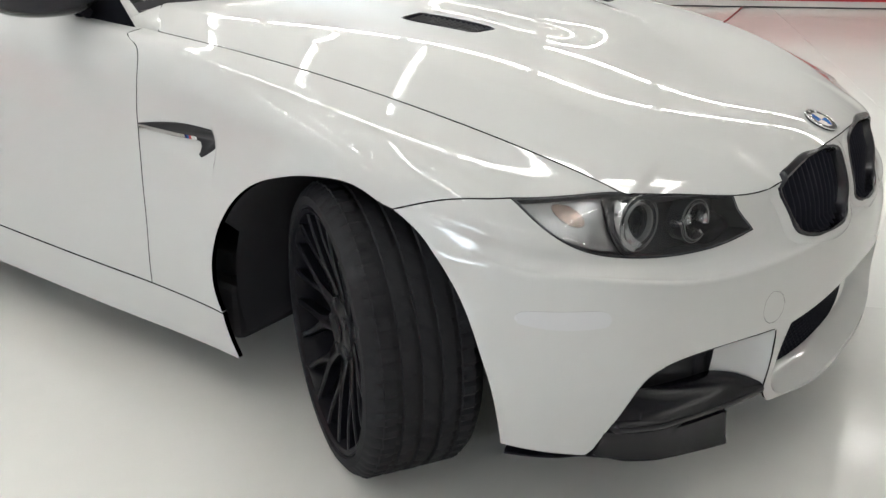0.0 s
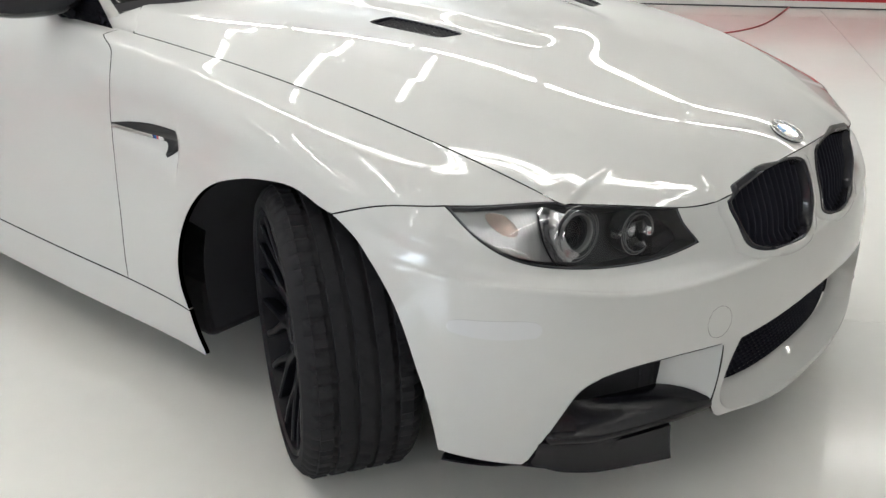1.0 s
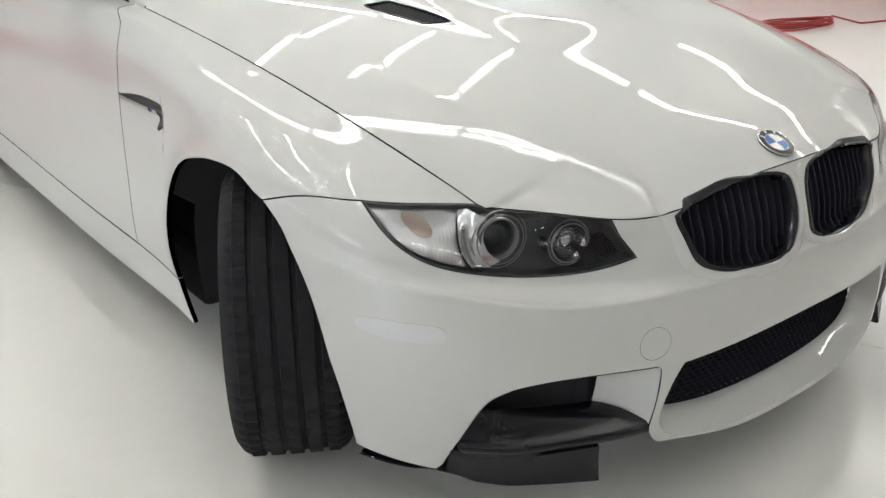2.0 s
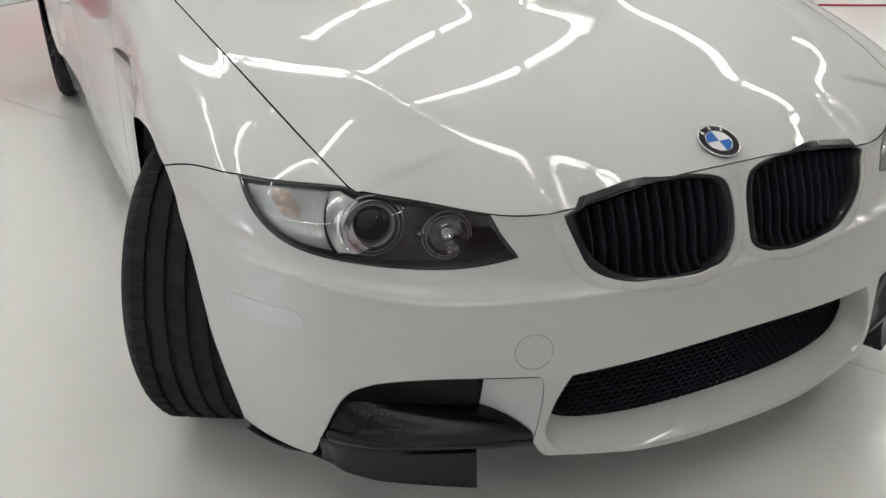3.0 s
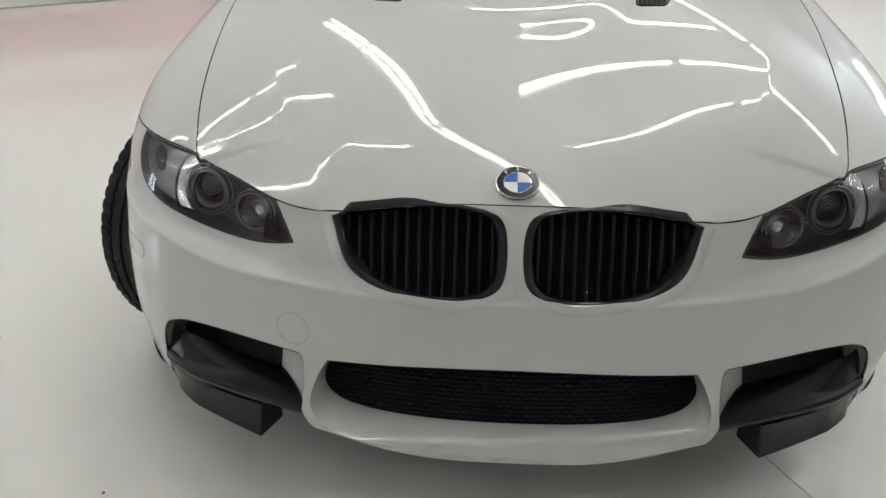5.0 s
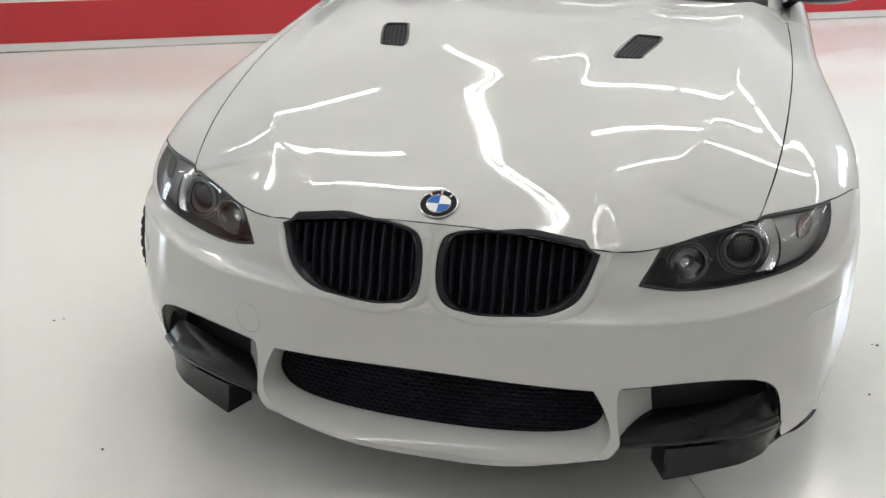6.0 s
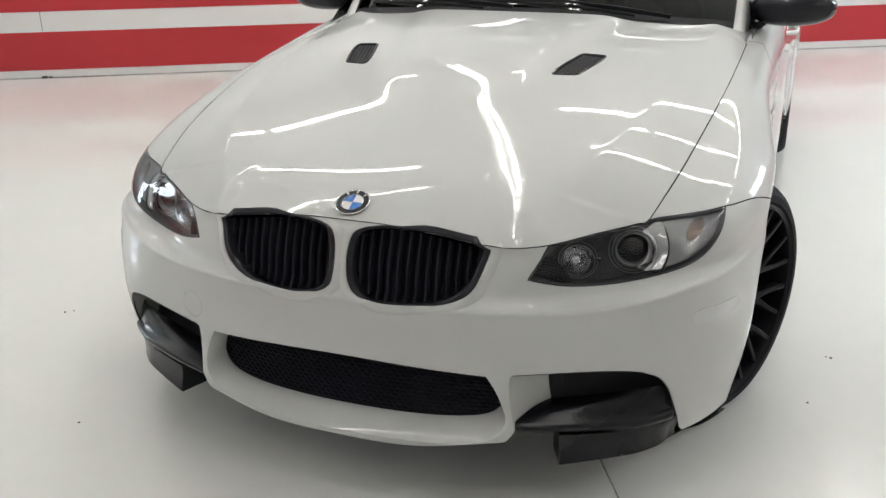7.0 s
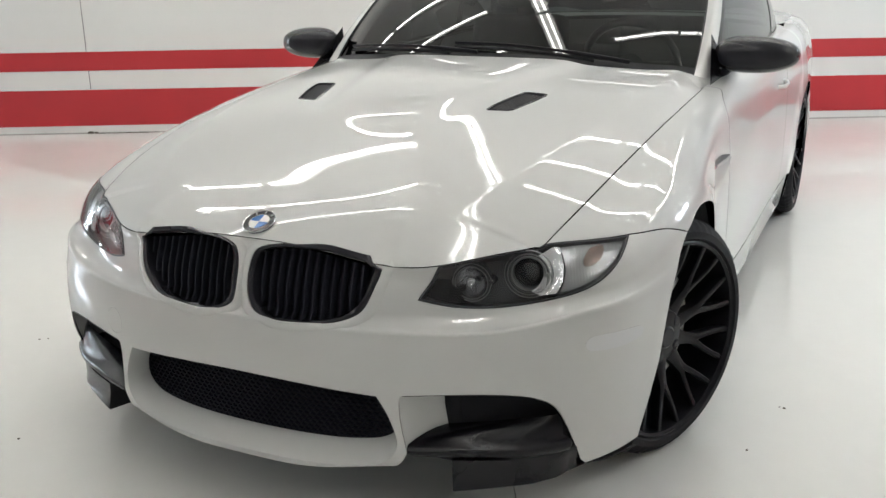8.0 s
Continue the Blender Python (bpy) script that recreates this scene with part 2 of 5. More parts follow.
def box(bm, x0, x1, y0, y1, z0, z1, bevel=0.0, segments=2):
    made = bmesh.ops.create_cube(bm, size=1)["verts"]
    bmesh.ops.scale(bm, vec=(x1 - x0, y1 - y0, z1 - z0), verts=made)
    bmesh.ops.translate(bm, vec=((x0 + x1) / 2, (y0 + y1) / 2, (z0 + z1) / 2), verts=made)
    if bevel:
        edges = list({e for v in made for e in v.link_edges})
        bmesh.ops.bevel(bm, geom=edges, offset=bevel, segments=segments, profile=.5, affect="EDGES")
    return bm


def revolve(profile, turns=64, close=False):
    """A solid of revolution about the x axis from (x, radius) pairs."""
    bm = bmesh.new()
    rings = []
    for x, r in profile:
        rings.append([bm.verts.new((x, r * math.cos(2 * math.pi * k / turns), r * math.sin(2 * math.pi * k / turns))) for k in range(turns)])
    pairs = list(zip(rings, rings[1:])) + ([(rings[-1], rings[0])] if close else [])
    for a, b in pairs:
        for k in range(turns):
            bm.faces.new((a[k], a[(k + 1) % turns], b[(k + 1) % turns], b[k]))
    return bm


def tube(bm, points, radius, sides=8, closed=False, flat=1.0):
    """A round rod along points; radius may be a list."""
    points = [Vector(p) for p in points]
    n = len(points)
    radii = radius if isinstance(radius, (list, tuple)) else [radius] * n
    rings, up = [], None
    for k, p in enumerate(points):
        a, b = points[(k - 1) % n if closed else max(k - 1, 0)], points[(k + 1) % n if closed else min(k + 1, n - 1)]
        t = (b - a).normalized()
        up = (up - t * up.dot(t)).normalized() if up and (up - t * up.dot(t)).length > 1e-6 else t.orthogonal().normalized()
        side = t.cross(up)
        rings.append([bm.verts.new(p + radii[k] * (math.cos(q) * side + flat * math.sin(q) * up)) for q in (2 * math.pi * j / sides for j in range(sides))])
    for a, b in list(zip(rings, rings[1:])) + ([(rings[-1], rings[0])] if closed else []):
        for j in range(sides):
            bm.faces.new((a[j], a[(j + 1) % sides], b[(j + 1) % sides], b[j]))
    if not closed:
        bm.faces.new(rings[0]), bm.faces.new(rings[-1])
    return bm


def curve(*points, n=8):
    """A smooth open curve through points, n steps a span."""
    p = np.array(points, float)
    k = np.concatenate([[0], np.cumsum(np.linalg.norm(np.diff(p, axis=0), axis=1) ** .6)])
    t = np.concatenate([np.linspace(a, b, n, endpoint=False) for a, b in zip(k, k[1:])] + [k[-1:]])
    return spline(t, k, p)


def resample(loop, step):
    """A closed loop with its long edges cut into steps."""
    out = []
    for a, b in zip(loop, np.roll(loop, -1, axis=0)):
        n = max(1, int(round(np.linalg.norm(b - a) / step)))
        out += [a + (b - a) * k / n for k in range(n)]
    return np.array(out)


def tidy(loop, least=5e-4):
    keep = [loop[0]]
    for p in loop[1:]:
        if np.linalg.norm(p - keep[-1]) > least:
            keep.append(p)
    return np.array(keep[:-1] if np.linalg.norm(keep[0] - keep[-1]) < least else keep)


def inside(points, loop):
    x, y = points[:, 0], points[:, 1]
    odd = np.zeros(len(points), bool)
    for (x0, y0), (x1, y1) in zip(loop, np.roll(loop, -1, axis=0)):
        if y0 != y1:
            odd ^= ((y0 > y) != (y1 > y)) & (x < (x1 - x0) * (y - y0) / (y1 - y0) + x0)
    return odd


def shrink(loop, d):
    """The loop drawn in by d (out, if d is less than 0)."""
    a, b = np.roll(loop, 1, axis=0), np.roll(loop, -1, axis=0)
    area = np.sum(loop[:, 0] * b[:, 1] - b[:, 0] * loop[:, 1])
    e0, e1 = loop - a, b - loop
    n0, n1 = (np.stack([-e[:, 1], e[:, 0]], 1) / np.maximum(np.linalg.norm(e, axis=1, keepdims=True), 1e-9) for e in (e0, e1))
    m = n0 + n1
    m /= np.maximum((m ** 2).sum(1, keepdims=True) / 2, .5)
    return loop + np.sign(area) * d * m


def normals_of(fn, uv, h=4e-4):
    n = np.cross(fn(uv[:, 0] + h, uv[:, 1]) - fn(uv[:, 0] - h, uv[:, 1]), fn(uv[:, 0], uv[:, 1] + h) - fn(uv[:, 0], uv[:, 1] - h))
    return n / np.maximum(np.linalg.norm(n, axis=1, keepdims=True), 1e-12)


def panel(name, fn, outline, mat, holes=(), step=.014, flange=.012, gap=.0015, lift=0.0, facing=1, extra=None):
    """A sheet of the surface fn inside an outline of its own measure, with holes and turned-in edges. facing: +1 or -1, the side of its front."""
    from mathutils.geometry import delaunay_2d_cdt
    loops = [resample(shrink(tidy(np.asarray(outline, float)), gap), step * .6)] + [resample(tidy(np.asarray(h, float)), step * .6) for h in holes]
    edge = np.concatenate(loops)
    lo, hi = loops[0].min(0), loops[0].max(0)
    g = np.stack(np.meshgrid(np.arange(lo[0], hi[0], step), np.arange(lo[1], hi[1], step), indexing="ij"), -1).reshape(-1, 2)
    keep = inside(g, loops[0])
    for h in loops[1:]:
        keep &= ~inside(g, h)
    g = g[keep]
    near = np.concatenate([((c[:, None] - edge[None]) ** 2).sum(-1).min(1) for c in np.array_split(g, max(1, len(g) // 500))]) if len(g) else np.zeros(0)
    g = g[near > (step * .45) ** 2]
    if extra is not None:  # more points along a crease
        keep = inside(extra, loops[0])
        for h in loops[1:]:
            keep &= ~inside(extra, h)
        extra = np.concatenate([c[((c[:, None] - edge[None]) ** 2).sum(-1).min(1) > .002 ** 2] for c in np.array_split(extra[keep], 8)])
        g = np.concatenate([c[((c[:, None] - extra[None]) ** 2).sum(-1).min(1) > (step * .5) ** 2] for c in np.array_split(g, max(1, len(g) // 500))] + [extra])
    points = np.concatenate([edge, g])
    links, at = [], 0
    for l in loops:
        links += [(at + k, at + (k + 1) % len(l)) for k in range(len(l))]
        at += len(l)
    vs, _, fs, *_ = delaunay_2d_cdt([Vector(p) for p in points], links, [], 0, 1e-7)
    uv = np.array([tuple(v) for v in vs])
    tri = np.array([f for f in fs if len(f) == 3])
    mid = uv[tri].mean(1)
    ok = inside(mid, loops[0])
    for h in loops[1:]:
        ok &= ~inside(mid, h)
    tri = tri[ok]
    p, n = fn(uv[:, 0], uv[:, 1]), normals_of(fn, uv) * facing
    p = p + n * lift
    if facing < 0:
        tri = tri[:, ::-1]
    verts, norms, faces = [p], [n], [tri]
    at = len(p)
    for l in loops:  # turned-in edges
        q, m = fn(l[:, 0], l[:, 1]), normals_of(fn, l) * facing
        q = q + m * lift
        k = np.arange(len(l))
        j = (k + 1) % len(l)
        verts += [q, q - m * flange]
        side = np.cross(m, np.roll(q, -1, axis=0) - np.roll(q, 1, axis=0))
        side /= np.maximum(np.linalg.norm(side, axis=1, keepdims=True), 1e-9)
        norms += [side, side]
        a, b = at + k, at + len(l) + k
        a2, b2 = at + j, at + len(l) + j
        faces += [np.stack([a, b, b2], 1), np.stack([a, b2, a2], 1)]
        at += 2 * len(l)
    return mesh(name, np.concatenate(verts), np.concatenate(faces), mat, np.concatenate(norms))


GRID_U, GRID_V = np.meshgrid(np.linspace(-.05, 4.2, 520), np.linspace(0, 6 * VSTEP, 160), indexing="ij")
GRID_P = skin(GRID_U, GRID_V)


def on_skin(points, axes=(0, 2), u0=0.0, u1=4.2):
    """The surface's own measure (u, v), on the half with x > 0, of points given by two of their coordinates."""
    points = np.asarray(points, float)
    ok = (GRID_U >= u0) & (GRID_U <= u1)
    flat, uu, vv = GRID_P[ok][:, axes], GRID_U[ok], GRID_V[ok]
    out = []
    for p in points:
        k = np.argmin(((flat - p) ** 2).sum(1))
        out.append((uu[k], vv[k]))
    x = np.array(out)
    h = 1e-4
    for _ in range(8):
        r = skin(x[:, 0], x[:, 1])[:, axes] - points
        ju = (skin(x[:, 0] + h, x[:, 1])[:, axes] - points - r) / h
        jv = (skin(x[:, 0], x[:, 1] + h)[:, axes] - points - r) / h
        det = ju[:, 0] * jv[:, 1] - ju[:, 1] * jv[:, 0]
        det = np.where(np.abs(det) < 1e-3, np.inf, det)
        step = np.stack([(r[:, 0] * jv[:, 1] - r[:, 1] * jv[:, 0]) / det, (r[:, 1] * ju[:, 0] - r[:, 0] * ju[:, 1]) / det], 1)
        x = x - np.clip(step, -.02, .02)
        x[:, 1] = np.clip(x[:, 1], 0, 6 * VSTEP)
    return x


def mirrored(uv):
    return np.asarray(uv)[::-1] * (-1, 1)


def both(half):
    """A whole outline from its half with u > 0, which begins and ends at u = 0."""
    return np.concatenate([half, mirrored(half)])


seam = skin(np.linspace(-2.2, 2.2, 441), 0)
seam_off = seam[:, 2] - bonnet(seam[:, 0], seam[:, 1])


def bonnet_skin(x, y):
    """The bonnet's outside, drawn to the seam along its rim."""
    x, y = np.broadcast_arrays(np.asarray(x, float), np.asarray(y, float))
    flat = np.stack([x.ravel(), y.ravel()], 1)
    add = []
    for c in np.array_split(flat, max(1, len(flat) // 1000)):
        d = ((c[:, None] - seam[None, :, :2]) ** 2).sum(-1)
        w = np.exp(-(d - d.min(1, keepdims=True)) / .0004)
        add.append((w * seam_off).sum(1) / w.sum(1) * np.exp(-d.min(1) / .09 ** 2))
    return np.stack([x, y, bonnet(x, y) + np.concatenate(add).reshape(x.shape)], -1)


# ---- the room ----
DIRT = material("dirt", (.09, .075, .06), .9, vary=.3, scale=200)
JOINT = material("wall_joint", (.36, .35, .33), .7, vary=.2, scale=30)


def room_box(name, x0, x1, y0, y1, z0, z1, mat, label, parent=None):
    bm = box(bmesh.new(), x0, x1, y0, y1, z0, z1)
    ob = part(name, bm, mat, parent)
    if parent is None:
        ob.matrix_basis = room_turn
        tagged(ob, label, name.split("_")[0], kind="structure")
    elif label:
        tagged(ob, label)
    return ob


floor = room_box("floor", WEST - .2, EAST + .2, SOUTH - .2, NORTH + .2, -.2, -.061, LINER, "glossy white epoxy garage floor with faint stains")
ceiling = room_box("ceiling", WEST - .2, EAST + .2, SOUTH - .2, NORTH + .2, CEILING, CEILING + .2, CEIL, "plain white painted ceiling")
wall_north = room_box("wall_north", WEST, EAST, NORTH, NORTH + .2, 0, CEILING, WALL, "white wall with two painted red bands")
wall_east = thing("wall_east", "white wall with two painted red bands and a window", "wall", kind="structure")
wall_east.matrix_basis = room_turn
for y0, y1, z0, z1 in ((SOUTH, 2.4, 0, CEILING), (3.9, NORTH, 0, CEILING), (2.4, 3.9, 0, 2.0), (2.4, 3.9, 3.15, CEILING)):
    part("wall_piece", box(bmesh.new(), EAST, EAST + .2, y0, y1, z0, z1), WALL, wall_east)

# the south wall is out of view; its paler paint brightens the bumper
wall_south = room_box("wall_south", WEST, EAST, SOUTH - .2, SOUTH, 0, CEILING, BOUNCE_WALL, "unseen white painted wall, paler to bounce light")
wall_west = thing("wall_west", "white wall with two painted red bands and a window", "wall", kind="structure")
wall_west.matrix_basis = room_turn
for y0, y1, z0, z1 in ((SOUTH, 4.25, 0, CEILING), (5.75, NORTH, 0, CEILING), (4.25, 5.75, 0, 0.95), (4.25, 5.75, 2.2, CEILING)):
    part("wall_piece", box(bmesh.new(), WEST - .2, WEST, y0, y1, z0, z1), WALL, wall_west)

cuts_a, cuts_b = [WEST - .2, -5.4, .66, 6.72, EAST + .2], [SOUTH - .2, -4.4, -.93, NORTH + .2]
for a0, a1 in zip(cuts_a, cuts_a[1:]):
    for b0, b1 in zip(cuts_b, cuts_b[1:]):
        room_box("slab", a0 + .0015, a1 - .0015, b0 + .0015, b1 - .0015, -.06, 0, FLOOR, "", floor)
room_box("baseboard", WEST, EAST - .006, NORTH - .005, NORTH, 0, .010, JOINT, "pale joint at the foot of the wall", wall_north)
crack = bmesh.new()
chips = random.Random(5)
for k in range(26):  # a broken, dirty stretch of the joint
    a = -2.18 + .62 * (k / 26) ** 1.3
    w, h = chips.uniform(.008, .028), chips.uniform(.003, .012) * (1.7 if k < 5 else .7)
    box(crack, a, a + w, NORTH - .009, NORTH - .0052, .001, .001 + h)
part("crack", crack, DIRT, wall_north, "dirty crack at the foot of the wall")
room_box("baseboard", EAST - .005, EAST, SOUTH, NORTH, 0, .012, LINER, "dark joint at the foot of the wall", wall_east)
for z0, z1 in ((.065, .351), (.502, .648)):
    room_box("band", WEST, EAST - .004, NORTH - .004, NORTH, z0, z1, RED, "red painted band", wall_north)
    room_box("band", EAST - .004, EAST, SOUTH, NORTH, z0, z1, RED, "red painted band", wall_east)
    room_box("band", WEST, WEST + .004, SOUTH, NORTH - .004, z0, z1, RED, "red painted band", wall_west)


room_box("seam", -2.120, -2.116, NORTH - .0015, NORTH, .36, CEILING, LINER, "", wall_north)


def crumb(x, y, size):
    """A bit of dirt on the floor."""
    bm = bmesh.new()
    bmesh.ops.create_icosphere(bm, subdivisions=2, radius=size)
    for v in bm.verts:
        v.co *= 1 + .5 * noise.noise(v.co * (2 / size) + Vector((x, y, 0)))
        v.co.z = max(v.co.z * .5, -.15 * size) + .15 * size
    ob = new("crumb", bpy.data.meshes.new("crumb"))
    bm.to_mesh(ob.data)
    bm.free()
    ob.data.materials.append(DIRT)
    ob.matrix_basis = pose(x, y, 0)
    return tagged(ob, "small dark crumb of dirt on the white floor", "debris", "crumbs on the floor")


for x, y, size in ((-1.414, .637, .004), (-1.391, .656, .003), (1.120, 1.142, .005), (1.106, 1.146, .003), (1.056, .836, .004), (-.865, .058, .004), (1.46, 1.96, .004)):
    crumb(x, y, size)

# a red extension cord over the floor to the east wall
CORD = material("red_cord", (.35, .03, .03), .5, vary=.1)
cord = thing("extension_cord", "thin red extension cord lying on the floor, loosely coiled", "cord")
ring = [(4.46 + (.30 - .03 * math.sin(k * 1.9)) * math.cos(k * .7), 2.86 + (.10 + .02 * math.sin(k * 2.3)) * math.sin(k * .7) - .25 * (.30 * math.cos(k * .7)), .007 + .0012 * k) for k in range(46)]
path = curve((3.60, 3.28, .007), (3.80, 3.15, .007), (3.98, 3.05, .007), (4.14, 2.97, .007), n=6).tolist() + curve(*ring, n=3).tolist() + curve((4.95, 2.66, .007), (5.34, 2.56, .007), (5.72, 2.555, .007), (6.14, 2.63, .007), (6.50, 2.71, .007), (6.79, 2.775, .007), n=6).tolist()
bm = bmesh.new()
tube(bm, path, .0065, 6)
part("cable", bm, CORD, cord, "", 60)
bm = bmesh.new()
tube(bm, curve((6.79, 2.775, .007), (6.815, 2.76, .05), (6.85, 2.68, .30), (6.93, 2.50, .9), n=6).tolist(), .0065, 6)
part("riser", bm, CORD, cord, "", 60)

# a dark pole lying on the floor
pole = thing("pole", "dark painted steel pole lying on the white floor", "pole")
bm = bmesh.new()
tube(bm, [(3.13, 3.85, .016), (4.35, 4.87, .016)], .015, 14)
part("shaft", bm, SATIN, pole, "", 50)
bm = bmesh.new()
tube(bm, [(3.118, 3.84, .016), (3.125, 3.846, .016), (3.165, 3.88, .016)], [.010, .016, .016], 14)
part("end_cap", bm, RUBBER, pole, "black rubber end cap", 50)


def ceiling_light(twin):
    lamp = thing("ceiling_light", "white twin-tube fluorescent fixture fixed under the ceiling" if twin else "white fluorescent tube fixture fixed under the ceiling", "ceiling light", group="ceiling lights")
    wide = .085 if twin else .05
    part("housing", box(bmesh.new(), -.61, .61, -wide, wide, -.06, 0, .006), CEIL, lamp)
    for y in ((-.034, .034) if twin else (0,)):
        bm = bmesh.new()
        tube(bm, [(-.585, y, -.085), (.585, y, -.085)], .012 if twin else .019, 10)
        part("tube", bm, TUBE, lamp, "lit fluorescent tube", 60)
        for x in (-.59, .59):
            part("socket", box(bmesh.new(), x - .012, x + .012, y - .022, y + .022, -.112, -.06, .004), CEIL, lamp)
    return lamp


# short rows across the room on both sides of a long twin row, and long rows along the walls
across = [(a + da, b, 0) for a, bs in ((-1.08, (1.80, 2.75, 3.65)), (2.50, (1.55, 2.35, 3.25))) for b in bs for da in (-.62, .62)]
# southern tubes, the a = -4.9 row and a = 5.2 are added fill light
across += [(-1.15, -1.3, 0), (.1, -1.3, 0), (-1.15, -3.6, 0), (.1, -3.6, 0)] + [(a, -3.85 + 1.25 * k, 90) for a in (3.95, -4.9) for k in range(7)] + [(5.2, b, 90) for b in (-2.6, -1.35, -.1)] + [(-2.4, -1.3, 0)]
along = [(.68, -.76 + 1.22 * k, 90) for k in range(5)]
for spots, twin in ((across, False), (along, True)):
    first = ceiling_light(twin)
    for k, (a, b, turn) in enumerate(spots):
        m = room_turn @ pose(a, b, CEILING, 0, 0, turn)
        if k:
            copy_thing(first, m)
        else:
            first.matrix_basis = m


# windows high in the east wall and in the west wall
def window(name, m, width, height):
    w = thing(name, "bright daylit window with a white frame in the wall", "window", kind="structure")
    w.matrix_basis = m
    frame_bm = bmesh.new()
    for x0, x1, z0, z1 in ((-width / 2, width / 2, 0, .05), (-width / 2, width / 2, height - .05, height), (-width / 2, -width / 2 + .05, .05, height - .05), (width / 2 - .05, width / 2, .05, height - .05), (-.02, .02, .05, height - .05)):
        box(frame_bm, x0, x1, -.03, .03, z0, z1, .004)
    part("window_frame", frame_bm, CEIL, w)
    for x0, x1 in ((-width / 2 + .05, -.02), (.02, width / 2 - .05)):
        pane = part("pane", box(bmesh.new(), x0, x1, -.003, .003, .05, height - .05), glass("window_pane"), w)
        pane.visible_shadow = False
    data = bpy.data.lights.new("daylight", "AREA")
    data.shape, data.size, data.size_y, data.energy, data.color = "RECTANGLE", width - .1, height - .1, 110, (.80, .90, 1.0)
    lamp = new("daylight", data)
    lamp.matrix_basis = m @ pose(0, .06, height / 2, -90, 0, 0)


window("window_1", room_turn @ pose(EAST + .1, 3.15, 2.0, 0, 0, -90), 1.5, 1.15)
window("window_2", room_turn @ pose(WEST - .1, 5.0, .95, 0, 0, 90), 1.5, 1.25)


# ---- the car ----
car = thing("car", "white two-door sports coupe with black wheels and steered front wheels", "car")

LAMP_TIP, HOOD_CORNER, ARCH_CORNER = (.802, .702), (.651, .700), (.636, .664)
lamp_low = curve((.457, .661), (.422, .596), n=3)
lamp_under = curve((.422, .596), (.495, .578), (.5875, .5745), (.694, .5925), (.774, .624), (.802, .668), LAMP_TIP, n=10)
lamp_over = curve(LAMP_TIP, (.717, .701), HOOD_CORNER, n=8)
lamp_front = curve(HOOD_CORNER, (.569, .6845), (.500, .675), (.457, .661), n=6)
arch_front = curve(ARCH_CORNER, (.573, .627), (.523, .576), (.474, .503), (.439, .413), (.419, .331), (.413, .205), n=6)
arch_rear = curve(ARCH_CORNER, (.671, .673), (.732, .693), (.832, .691), (.91, .677), (1.04, .627), (1.143, .542), (1.202, .448), (1.224, .339), (1.210, .264), n=6)
arch_sill = curve((1.210, .2665), (1.206, .205), (1.187, .150), n=3)
seam_side = curve((.466, .700), (.54, .693), ARCH_CORNER, n=6)

uv_lamp_low, uv_lamp_under, uv_lamp_over, uv_lamp_front = (on_skin(c, u1=1.2) for c in (lamp_low, lamp_under, lamp_over, lamp_front))
uv_seam, uv_arch_front, uv_arch_rear, uv_arch_sill = (on_skin(c, (1, 2), .7, 2.2) for c in (seam_side, arch_front, arch_rear, arch_sill))
uv_seam[0] = uv_lamp_under[-1]
u_corner = float(np.interp(.651, skin(np.linspace(.6, 1.0, 200), 0)[:, 0], np.linspace(.6, 1.0, 200)))
uv_lamp_front = np.stack([np.linspace(u_corner, uv_lamp_low[0][0], 16), np.full(16, .004)], 1)
uv_lamp_low[0][1] = .004
uv_lamp_over[-1] = uv_lamp_front[0]
top_line = lambda a, b, n=30: np.stack([np.linspace(a, b, n), np.zeros(n)], 1)

duct = on_skin(np.concatenate([[(.762, .186)], curve((.755, .20), (.737, .31), (.712, .368), (.662, .391), (.554, .3975), (.470, .394), (.412, .3895), n=8),
                               curve((.405, .385), (.403, .365), (.407, .31), (.416, .25), n=4), curve((.416, .25), (.402, .222), (.37, .198), n=4)]), u1=1.0)
low_mid = np.stack([np.linspace(duct[-1][0], 0, 30), np.linspace(duct[-1][1], 6 * VSTEP, 30) ** .5 * (6 * VSTEP) ** .5], 1)
low_mid[:, 1] = np.minimum(6 * VSTEP, np.interp(low_mid[:, 0], [0, duct[-1][0]], [6 * VSTEP, duct[-1][1]]) + .01)
kidney = np.concatenate([curve((.341, .662), (.333, .633), (.316, .586), (.294, .559), (.246, .539), (.14, .531), (.06, .535), (.030, .549), (.019, .572), (.0145, .612), (.018, .655), (.030, .679), (.055, .6895), n=7),
                         curve((.055, .6895), (.10, .692), (.20, .6875), (.30, .6745), (.341, .662), n=6)])
uv_kidney = on_skin(kidney, u1=.6)
uv_kidney[:, 1] = np.maximum(uv_kidney[:, 1], .002)
intake = np.concatenate([curve((0, .400), (.12, .398), (.25, .392), (.352, .386), n=8), curve((.352, .386), (.372, .35), (.390, .30), (.393, .262), (.372, .228), (.31, .208), (.15, .1985), (0, .1975), n=8)])
uv_intake_half = on_skin(intake, u1=.6)
uv_intake_half[[0, -1], 0] = 0
uv_intake = both(uv_intake_half)

